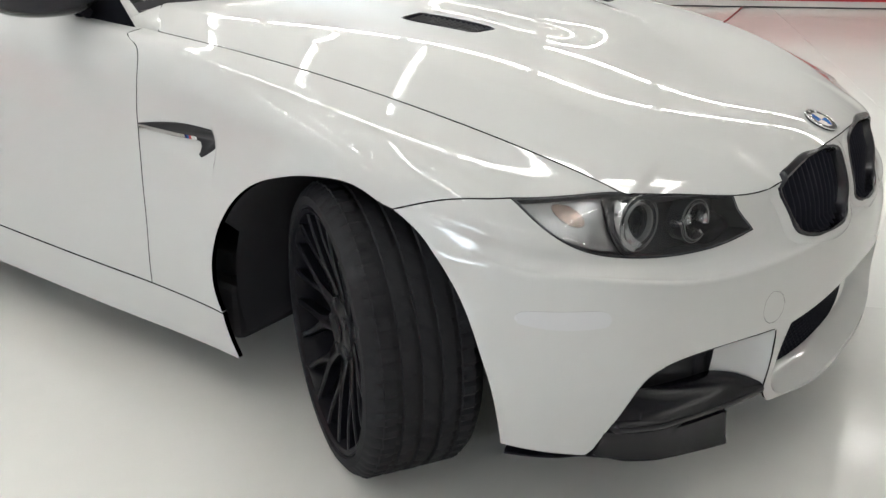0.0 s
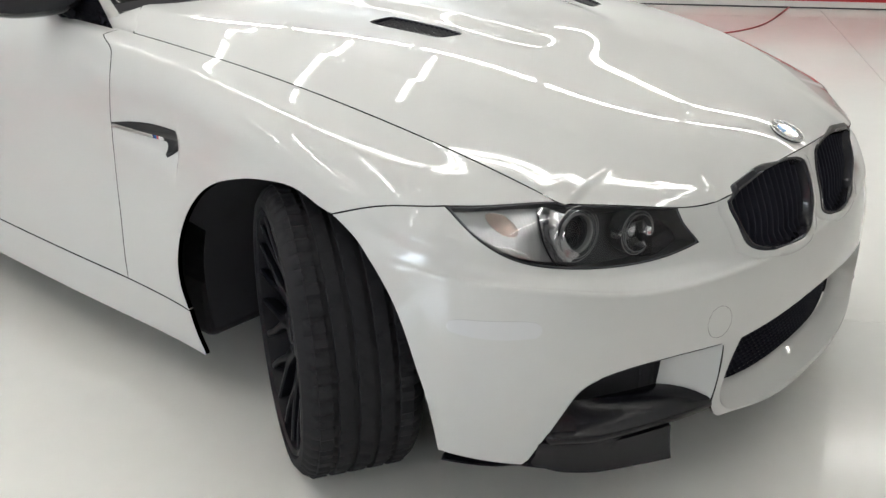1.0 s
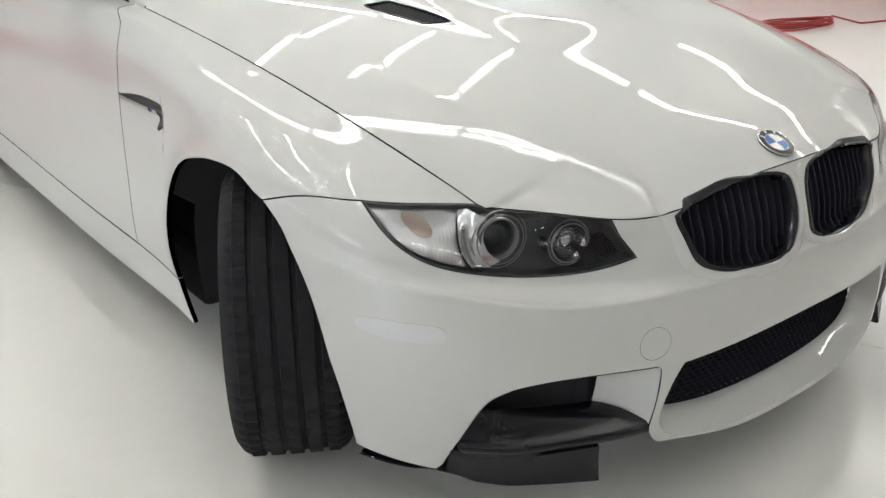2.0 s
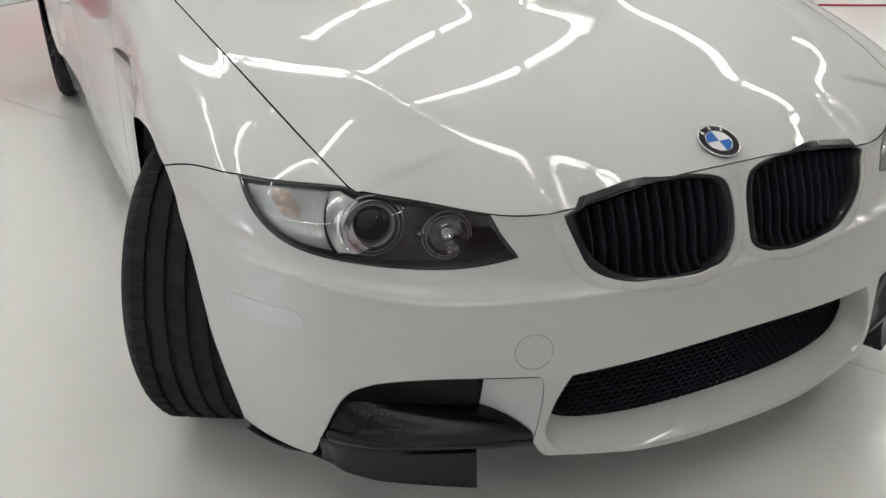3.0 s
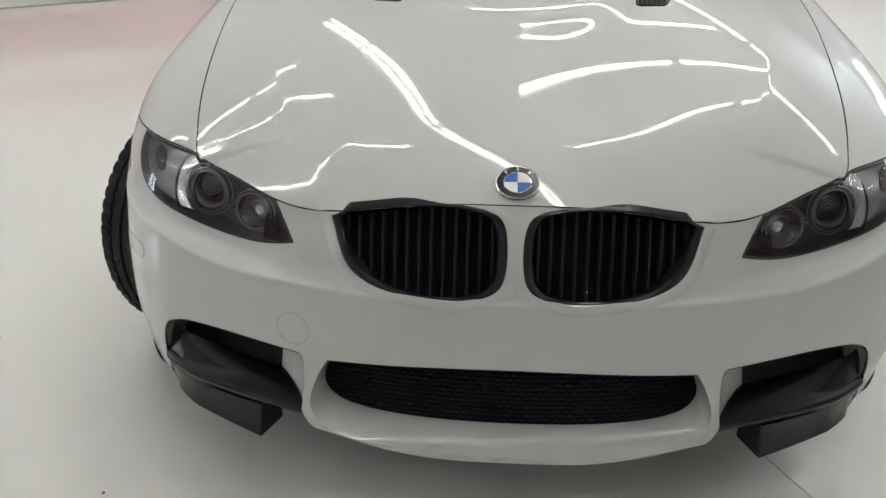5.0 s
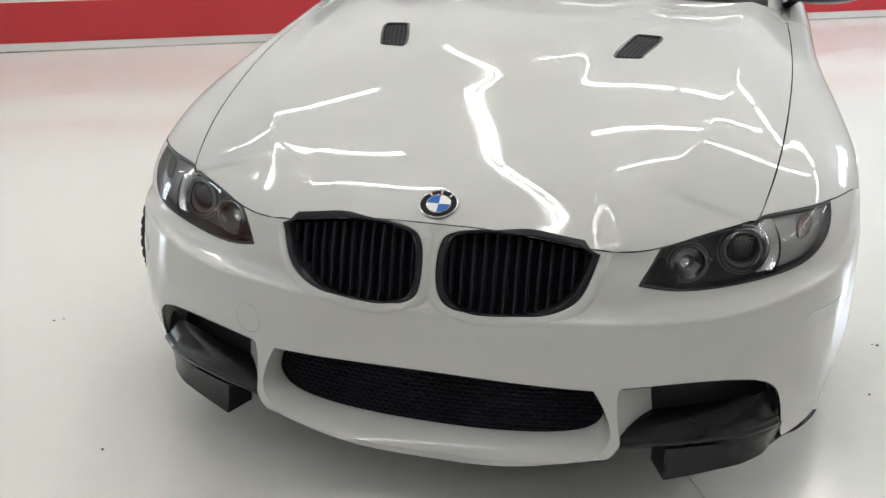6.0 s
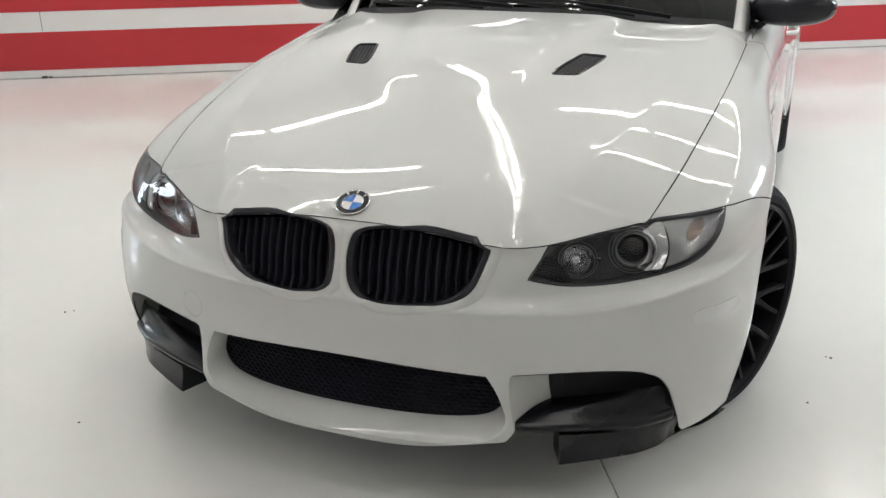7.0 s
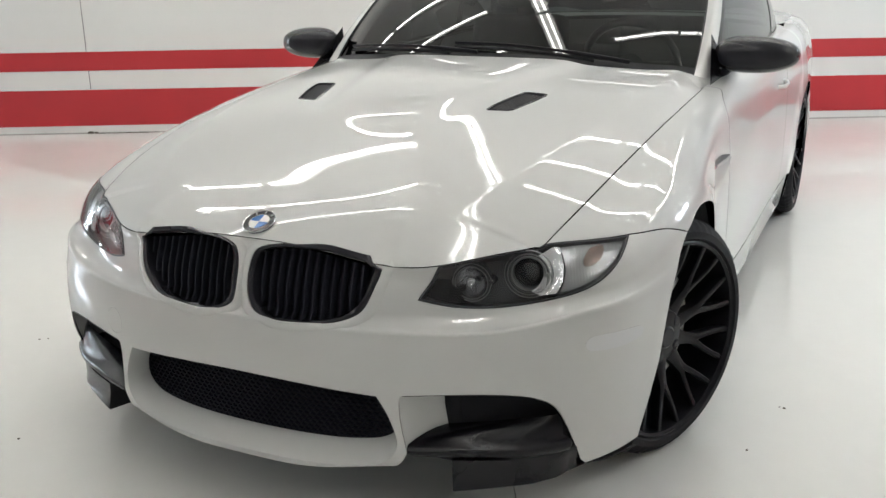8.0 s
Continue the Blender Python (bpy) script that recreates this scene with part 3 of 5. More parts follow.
tow_ring = [(.420 + .0325 * math.cos(a), .4415 + .0335 * math.sin(a)) for a in np.linspace(0, 2 * math.pi, 40, endpoint=False)]
uv_tow = on_skin(tow_ring, u1=.7)
uv_marker = on_skin(np.concatenate([curve((.236, .484), (.28, .479), (.34, .4795), (.375, .485), n=4), curve((.382, .494), (.376, .505), (.34, .512), (.28, .515), (.242, .514), (.232, .506), (.230, .493), (.236, .484), n=4)[:-1]]), (1, 2), .6, 1.2)
ledge = np.concatenate([np.stack([np.arange(-.95, .95, .008) + .004 * (k % 2), np.full(238, q * VSTEP)], 1) for k, q in enumerate((2.3, 2.42, 2.55, 2.68, 2.78, 2.87, 2.94, 2.98, 3.02, 3.06, 3.11))])
bumper_half = np.concatenate([top_line(0, uv_lamp_low[0][0], 20), uv_lamp_low, uv_lamp_under, uv_seam, uv_arch_front, duct, low_mid])
bumper = child("bumper", panel("bumper", skin, both(bumper_half), PAINT, [uv_kidney, mirrored(uv_kidney), uv_intake, mirrored(uv_tow)], .012, .006, facing=-1, extra=ledge), car, "white painted front bumper")

door_front = on_skin(curve((1.538, .899), (1.500, .886), (1.464, .866), (1.449, .819), (1.453, .756), (1.454, .66), (1.458, .55), (1.464, .42), (1.486, .272), n=6), (1, 2), 1.6, 2.8)
sill_top = on_skin(np.stack([np.linspace(1.486, 1.210, 8), np.linspace(.272, .264, 8)], 1), (1, 2), 1.2, 2.8)
u_door = door_front[0][0]
door_front[0][1] = 0
gill = np.concatenate([curve((1.456, .701), (1.36, .717), (1.27, .724), (1.195, .722), n=4), curve((1.184, .713), (1.195, .685), (1.22, .662), (1.241, .649), n=4), curve((1.251, .655), (1.249, .672), (1.253, .682), n=3), curve((1.262, .684), (1.36, .685), (1.455, .690), n=4)])
uv_gill = on_skin(gill, (1, 2), 1.2, 2.6)
fender_loop = np.concatenate([top_line(u_corner, u_door, 60), door_front, sill_top, uv_arch_rear[::-1], uv_seam[::-1], uv_lamp_over])
sill_loop_front = on_skin(np.stack([np.linspace(1.210, 3.12, 40), np.interp(np.linspace(1.210, 3.12, 40), (1.21, 1.486, 2.8, 3.12), (.2665, .2745, .288, .290))], 1), (1, 2), 1.6, 4.2)
sill_low = np.stack([np.linspace(sill_loop_front[-1][0], uv_arch_sill[-1][0], 40), np.full(40, 6 * VSTEP)], 1)
sill_loop = np.concatenate([sill_loop_front, sill_low, uv_arch_sill[::-1]])
door_rear = on_skin(curve((2.86, .93), (2.885, .75), (2.86, .45), (2.80, .287), n=8), (1, 2), 2.8, 4.0)
door_rear[0][1] = 0
door_base = on_skin(np.stack([np.linspace(2.80, 1.486, 30), np.linspace(.286, .273, 30)], 1), (1, 2), 1.8, 4.0)
door_loop = np.concatenate([top_line(u_door, door_rear[0][0], 60), door_rear, door_base, door_front[::-1]])
t = np.linspace(math.pi * 1.12, -math.pi * .12, 60)
arch_back = on_skin(np.stack([REAR_AXLE - ARCH * -np.cos(t) * -1, HUB + ARCH * np.sin(t)], 1), (1, 2), 2.8, 5.0)[::1]
quarter_loop = np.concatenate([top_line(door_rear[0][0], U_END - 1e-3, 70), np.stack([np.full(10, U_END - 1e-3), np.linspace(0, 6 * VSTEP, 10)], 1),
                               np.stack([np.linspace(U_END - 1e-3, arch_back[-1][0], 30), np.full(30, 6 * VSTEP)], 1), arch_back[::-1],
                               on_skin(np.stack([np.linspace(3.15, 2.80, 5), np.full(5, .288)], 1), (1, 2), 2.8, 4.2), door_rear[::-1]])
for side in (1, -1):
    flip = (lambda l: l) if side > 0 else mirrored
    fender = child("fender", panel("fender", skin, flip(fender_loop), PAINT, [flip(uv_gill)], .012, facing=-1), car, "white front wing")
    door = child("door", panel("door", skin, flip(door_loop), PAINT, (), .02, facing=-1), car, "white closed door")
    child("sill", panel("sill", skin, flip(sill_loop), PAINT, (), .02, facing=-1), car, "white side skirt")
    child("rear_quarter", panel("rear_quarter", skin, flip(quarter_loop), PAINT, (), .03, facing=-1), car, "white rear wing")

# the bonnet: its front follows the seam over grilles and lamps
edge = skin(np.linspace(0, u_corner, 60), 0)[:, :2]
side_edge = skin(np.linspace(u_corner, 2.095, 50), 0)[1:, :2]
back = np.concatenate([curve(tuple(side_edge[-1]), (.710, 1.532), (.655, 1.578), n=4)[1:], curve((.64, 1.572), (.55, 1.490), (.30, 1.425), (0, 1.41), n=8)])
half = np.concatenate([edge, side_edge, back])
uv_vent = np.concatenate([curve((.291, .815), (.346, .827), n=2), curve((.358, .838), (.398, .998), (.395, 1.017), n=4), curve((.385, 1.020), (.331, 1.014), n=2), curve((.321, 1.004), (.281, .830), (.284, .819), n=4)])
fold_y = np.arange(.08, 1.4, .007)
fold = np.concatenate([np.stack([w * (spline(fold_y + .0035 * (k % 2), CREASE_Y, CREASE[:, 0]) + d), fold_y + .0035 * (k % 2)], 1) for w in (1, -1) for k, d in enumerate((-.009, -.005, -.0015, .0015, .005, .009))])
hood_me = panel("bonnet", bonnet_skin, np.concatenate([half, half[::-1] * (-1, 1)]), PAINT, [uv_vent, uv_vent[::-1] * (-1, 1)], .012, extra=fold)
hood = child("bonnet", hood_me, car, "white bonnet with a raised dome")


# ---- wheels ----
def wheel(steer, at, side):
    """A wheel whose outer face looks along +x, turned to its place."""
    hub = new("wheel")
    hub.parent = car
    hub.matrix_basis = Matrix.Translation(at) @ Matrix.Rotation(radians(steer), 4, "Z") @ (Matrix.Identity(4) if side > 0 else Matrix.Rotation(math.pi, 4, "Z"))
    w = .122
    prof = [(-w + .012, .268), (-w - .003, .279), (-w - .002, .297), (-w + .010, .314), (-w + .018, .3195), (-w + .026, .3225)]
    for a, b in ((-.096, -.068), (-.056, -.027), (-.015, .015), (.027, .056), (.068, .096)):
        prof += [(a, .319 if a > -.09 else .3235)] + [(a + (b - a) * q, .3262 + .0008 * (1 - abs(a + b) / .2)) for q in (.04, .35, .65, .96)] + [(b, .319 if b < .09 else .3235)]
    prof += [(w - .026, .3225), (w - .018, .3195), (w - .010, .314), (w + .002, .297), (w + .003, .279), (w - .012, .268)]
    turns = 240
    bm = revolve(prof, turns)
    for v in bm.verts:  # sipes across the ribs and the shoulders, slanting from rib to rib
        k = round(math.atan2(v.co.z, v.co.y) / (2 * math.pi) * turns) % turns
        r, x = math.hypot(v.co.y, v.co.z), v.co.x
        rib = int(math.floor((x + .1025) / .041))
        slant = int(round((x + .1025 - .041 * rib) / .014)) * (1 if rib % 2 else -1)
        cut = .005 if abs(x) > .066 and r > .308 and k % 4 == 0 else .004 if r > .325 and (k + slant + 2 * rib) % 6 == 0 else 0
        if cut:
            v.co.y, v.co.z = v.co.y * (1 - cut / r), v.co.z * (1 - cut / r)
    part("tyre", bm, RUBBER, hub, "worn black low-profile tyre", 30)
    barrel = [(w - .012, .2695), (w - .002, .2725), (w + .001, .269), (w - .004, .261), (w - .02, .256), (w - .05, .251), (-w + .03, .247), (-w + .01, .265), (-w + .012, .2695)]
    part("rim", revolve(barrel, 96), RIM, hub, "satin black alloy rim", 35)
    bm = revolve([(.0, .175), (.004, .18), (.024, .18), (.028, .175), (.028, .07), (.0, .07)], 64, True)
    part("brake_disc", bm, STEEL, hub, "steel brake disc", 35)
    bm = box(bmesh.new(), -.03, .05, -.19, -.10, -.09, .09, .012)
    part("brake_caliper", bm, SATIN, hub, "", 35)
    part("hub_cap", revolve([(w - .026, .0001), (w - .026, .026), (w - .030, .031)], 40), RIM, hub, "", 35)
    part("hub_face", revolve([(w - .032, .028), (w - .033, .056), (w - .038, .070), (w - .047, .076), (w - .062, .076), (.0, .06)], 60), RIM, hub, "", 35)
    spoke = bmesh.new()
    # one arm that forks in two past the middle of its length; deep narrow blades with a flat face
    arm = ((.060, -.042, .0, .0210), (.085, -.040, .0005, .0165), (.110, -.036, .001, .0125), (.135, -.031, .0025, .0098), (.152, -.027, .0075, .0078), (.178, -.021, .0185, .0066), (.215, -.013, .0310, .0060), (.262, -.006, .0425, .0068))
    for sgn in (-1, 1):
        rows = []
        for r, x, y, half in arm:
            deep = .034 - .06 * max(0, r - .15)
            ring = ((x, -.55), (x - .0035, -1), (x - deep, -.75), (x - deep, .75), (x - .0035, 1), (x, .55))
            rows.append([spoke.verts.new((w + d, sgn * y + 1.22 * half * e, r)) for d, e in ring])
        for p, q in zip(rows, rows[1:]):
            for j in range(6):
                spoke.faces.new((p[j], p[(j + 1) % 6], q[(j + 1) % 6], q[j]))
        spoke.faces.new(rows[0]), spoke.faces.new(rows[-1])
    me = part("spoke", spoke, RIM, hub, "", 35).data
    for k in range(1, 10):
        child("spoke", me, hub, m=Matrix.Rotation(2 * math.pi * k / 10, 4, "X"))
    bolt = None
    for k in range(5):
        a = 2 * math.pi * (k + .5) / 5
        bm = bmesh.new()
        tube(bm, [(w - .05, .056 * math.cos(a), .056 * math.sin(a)), (w - .0315, .056 * math.cos(a), .056 * math.sin(a))], .0135, 16)
        part("bolt_well", bm, LINER, hub, "", 40)
        bm = bmesh.new()
        tube(bm, [(w - .05, .056 * math.cos(a), .056 * math.sin(a)), (w - .0305, .056 * math.cos(a), .056 * math.sin(a))], .0085, 6)
        part("bolt", bm, SATIN, hub)
    return hub


wheel(-23, (.750, AXLE, HUB), 1)
wheel(-30.5, (-.766, AXLE, HUB), -1)
wheel(0, (.772, REAR_AXLE, HUB), 1)
wheel(0, (-.772, REAR_AXLE, HUB), -1)

# liners, floor pan and the dark works behind the openings
for axle in (AXLE + .015, REAR_AXLE):
    for side in (1, -1):
        bm = bmesh.new()
        rows = []
        for x in (.50, .86):
            rows.append([bm.verts.new((side * (x if math.sin(a) > .45 else min(x, .80)), axle + .405 * math.cos(a), HUB + .385 * math.sin(a))) for a in np.linspace(-.34, math.pi + .30, 28)])
        for k in range(27):
            bm.faces.new((rows[0][k], rows[0][k + 1], rows[1][k + 1], rows[1][k]))
        bm.faces.new(rows[0])
        part("wheel_liner", bm, LINER, car, "dark felt wheel-arch liner", 40)
part("floor_pan", box(bmesh.new(), -.78, .78, 1.25, 3.1, .14, .30, .02), LINER, car)
part("engine_tray", box(bmesh.new(), -.50, .50, .16, 1.25, .17, .62, .03), LINER, car)
part("rear_tray", box(bmesh.new(), -.62, .62, 3.1, 4.45, .24, .60, .03), LINER, car)


# ---- front: grilles, lamps, ducts ----
def thin_glass(name, tint, gloss=1.0):
    m = bpy.data.materials.new(name)
    m.use_nodes = True
    nt = m.node_tree
    nt.nodes.remove(nt.nodes["Principled BSDF"])
    f, t, g, mix, k = (nt.nodes.new("ShaderNode" + s) for s in ("Fresnel", "BsdfTransparent", "BsdfGlossy", "MixShader", "Math"))
    f.inputs[0].default_value = 1.5
    t.inputs[0].default_value = (*tint, 1)
    g.inputs[0].default_value, g.inputs[1].default_value = (gloss, gloss, gloss, 1), .01
    nt.links.new(f.outputs[0], mix.inputs[0])
    nt.links.new(t.outputs[0], mix.inputs[1])
    nt.links.new(g.outputs[0], mix.inputs[2])
    nt.links.new(mix.outputs[0], nt.nodes["Material Output"].inputs[0])
    return m


CLEAR = thin_glass("clear_polycarbonate", (.93, .94, .95))
TINTED = thin_glass("tinted_window_glass", (.075, .088, .086))
REFLECTOR = material("lamp_reflector", (.74, .74, .76), .13, metal=1, vary=.12, bump=.5, scale=48)
DARKLENS = material("projector_lens", (.02, .022, .03), .04, vary=.1, coat=1)
GREYRING = material("frosted_ring", (.42, .425, .43), .10, vary=.05, coat=.5)
FLUTED = material("fluted_plastic", (.68, .68, .70), .20, metal=.65, vary=.12, bump=.4, scale=48)
BEZEL = material("grey_lamp_bezel", (.072, .078, .088), .38, vary=.1)
CARBON = material("carbon_fibre", (.0085, .0082, .0112), .24, vary=.25, coat=0, scale=420, spec=.34)
BLUE = material("blue_enamel", (.02, .13, .45), .12, coat=1, vary=.03)
ENAMEL = material("white_enamel", (.75, .76, .77), .12, coat=1, vary=.03)
SLAT = material("satin_black_slat", (.022, .023, .032), .6, vary=.2, spec=.05)
BADGE = material("badge_blue", (.03, .04, .16), .2, vary=.05)


def ring_loft(name, loops, mat, parent, label="", close_last=False, smooth=40):
    """A skin over closed loops of equal length."""
    bm = bmesh.new()
    rows = [[bm.verts.new(tuple(p)) for p in l] for l in loops]
    n = len(rows[0])
    for a, b in zip(rows, rows[1:]):
        for k in range(n):
            bm.faces.new((a[k], a[(k + 1) % n], b[(k + 1) % n], b[k]))
    if close_last:
        bm.faces.new(rows[-1])
    return part(name, bm, mat, parent, label, smooth)


def loft(name, rows, mat, parent, label="", smooth=40, caps=True):
    """A skin over open sections of equal length, capped at both ends."""
    bm = bmesh.new()
    vs = [[bm.verts.new(tuple(p)) for p in r] for r in rows]
    for a, b in zip(vs, vs[1:]):
        for k in range(len(a) - 1):
            bm.faces.new((a[k], a[k + 1], b[k + 1], b[k]))
    if caps:
        bm.faces.new(vs[0]), bm.faces.new(vs[-1])
    return part(name, bm, mat, parent, label, smooth)


def lifted(uv, lift, fn=skin, facing=-1):
    uv = np.asarray(uv)
    return fn(uv[:, 0], uv[:, 1]) + lift * facing * normals_of(fn, uv)


def mirror_points(p, side):
    return np.asarray(p) * (side, 1, 1)


k_loop = resample(tidy(uv_kidney), .006)
# the frame's upper edge stands over the seam, with rounded corners
k_top = np.clip(1 - k_loop[:, 1] / .022, 0, 1) * np.clip((k_loop[:, 0].max() - k_loop[:, 0]) / .038, 0, 1) ** .6
k_loop[:, 1] -= .021 * k_top
for side in (1, -1):
    grille = new("kidney_grille")
    grille.parent = car
    tagged(grille, "black kidney grille")
    loops = []
    for d, h in ((-.001, -.012), (-.001, .002), (.003, .0055), (.010, .006), (.0155, .003), (.018, -.004), (.020, -.030)):
        line = shrink(k_loop, d)
        low = lifted(np.maximum(line, (-9, 0)), h)
        up = np.maximum(-line[:, 1], 0)
        flat = skin(line[:, 0], 0)
        lie = bonnet_skin(flat[:, 0], flat[:, 1] + .80 * up) + np.array((0, -.45, .89)) * (h + .004)
        mix = (np.clip(up / .014, 0, 1) ** 2 * (3 - 2 * np.clip(up / .014, 0, 1)))[:, None]
        loops.append(mirror_points(low * (1 - mix) + lie * mix, side))
    ring_loft("surround", loops, BLACK, grille, "gloss black grille surround")
    inner = skin(*shrink(k_loop, .018).T)
    for k in range(13):
        x = .042 + .0226 * k
        zs = []
        for a, b in zip(inner, np.roll(inner, -1, axis=0)):
            if (a[0] - x) * (b[0] - x) <= 0 and a[0] != b[0]:
                zs.append(a[2] + (b[2] - a[2]) * (x - a[0]) / (b[0] - a[0]))
        if len(zs) < 2:
            continue
        z0, z1 = min(zs) - .004, max(zs) + .004
        bm = bmesh.new()
        rows = []
        for z in np.linspace(z0, z1, 9):
            u, v = on_skin([(x, z)], u1=.6)[0]
            y = skin(u, v)[1]
            tip = .013 + .010 * ((z - z0) / (z1 - z0) - .5) ** 2
            rows.append([bm.verts.new((side * (x + dx), y + dy, z)) for dx, dy in ((-.0030, .036), (-.0034, tip + .004), (-.0015, tip), (.0015, tip), (.0034, tip + .004), (.0030, .036))])
        for a, b in zip(rows, rows[1:]):
            for j in range(6):
                bm.faces.new((a[j], a[(j + 1) % 6], b[(j + 1) % 6], b[j]))
        part("slat", bm, SLAT, grille, "", 40)
    fade = lambda uv, h: skin(uv[:, 0], np.maximum(uv[:, 1], .003)) - (h * np.clip((uv[:, 1] - .004) / .05, 0, 1))[:, None] * normals_of(skin, np.maximum(uv, (-9, .002)))
    lip = [mirror_points(fade(shrink(k_loop, d), h), side) for d, h in ((-.027, -.001), (-.025, .0012), (-.014, .0045), (-.004, .0062), (-.0005, .0050), (.0005, -.004))]
    ring_loft("grille_lip", lip, PAINT, bumper, "white rolled lip round the grille", smooth=50)
    back_plate = mirror_points(lifted(shrink(k_loop, .012), -.040), side)
    bm = bmesh.new()
    bm.faces.new([bm.verts.new(tuple(p)) for p in back_plate])
    bmesh.ops.solidify(bm, geom=bm.faces[:], thickness=.004)
    part("backing", bm, SLAT, grille)

# lower intake: a white funnel in one piece with the bumper's mouth, and the mesh behind
in_loop = resample(tidy(uv_intake), .008)
mouth = skin(in_loop[:, 0], in_loop[:, 1])
rows = []
for s in np.linspace(0, 1, 9):
    e = 1 - (1 - s) ** 1.7
    p = mouth.copy()
    p[:, 0] *= 1 - .055 * e
    low, high = .1975, .400
    p[:, 2] = p[:, 2] + e * np.interp(p[:, 2], (low, high), (.040, -.004))
    p[:, 1] += .050 * s + .008 * e
    rows.append(p)
ring_loft("intake_mouth", rows, PAINT, bumper, "white inner lip of the lower intake", smooth=60)
bm = bmesh.new()
cw, ch = .0175, .0105
for i in range(-23, 24):
    for j in range(0, 19):
        x, z = (i + .5 * (j % 2)) * cw, .2065 + j * ch
        if abs(x) > .40:
            continue
        y = lambda x: .060 + .33 * x * x
        a, b, c = (x - cw / 2, z), (x, z + ch * .33), (x + cw / 2, z)
        for p, q in ((a, b), (b, c), (b, (x, z + ch * .67))):
            (px, pz), (qx, qz) = p, q
            d = np.array((qx - px, qz - pz))
            d /= np.linalg.norm(d)
            w = np.array((-d[1], d[0])) * .0011
            quad = [(px - w[0], pz - w[1]), (qx - w[0], qz - w[1]), (qx + w[0], qz + w[1]), (px + w[0], pz + w[1])]
            front = [bm.verts.new((g, y(g), h)) for g, h in quad]
            rear = [bm.verts.new((g, y(g) + .008, h)) for g, h in quad]
            bm.faces.new(front[::-1])
            for n in range(4):
                bm.faces.new((front[n], front[(n + 1) % 4], rear[(n + 1) % 4], rear[n]))
part("intake_mesh", bm, SLAT, bumper, "black honeycomb mesh of the lower intake")
bm = bmesh.new()
wall = [[bm.verts.new((x, 0.100 + .33 * x * x, z)) for x in np.linspace(-.40, .40, 21)] for z in (.20, .42)]
for k in range(20):
    bm.faces.new((wall[0][k], wall[0][k + 1], wall[1][k + 1], wall[1][k]))
bmesh.ops.solidify(bm, geom=bm.faces[:], thickness=.004)
part("radiator", bm, LINER, bumper, "dark radiator behind the mesh", 40)

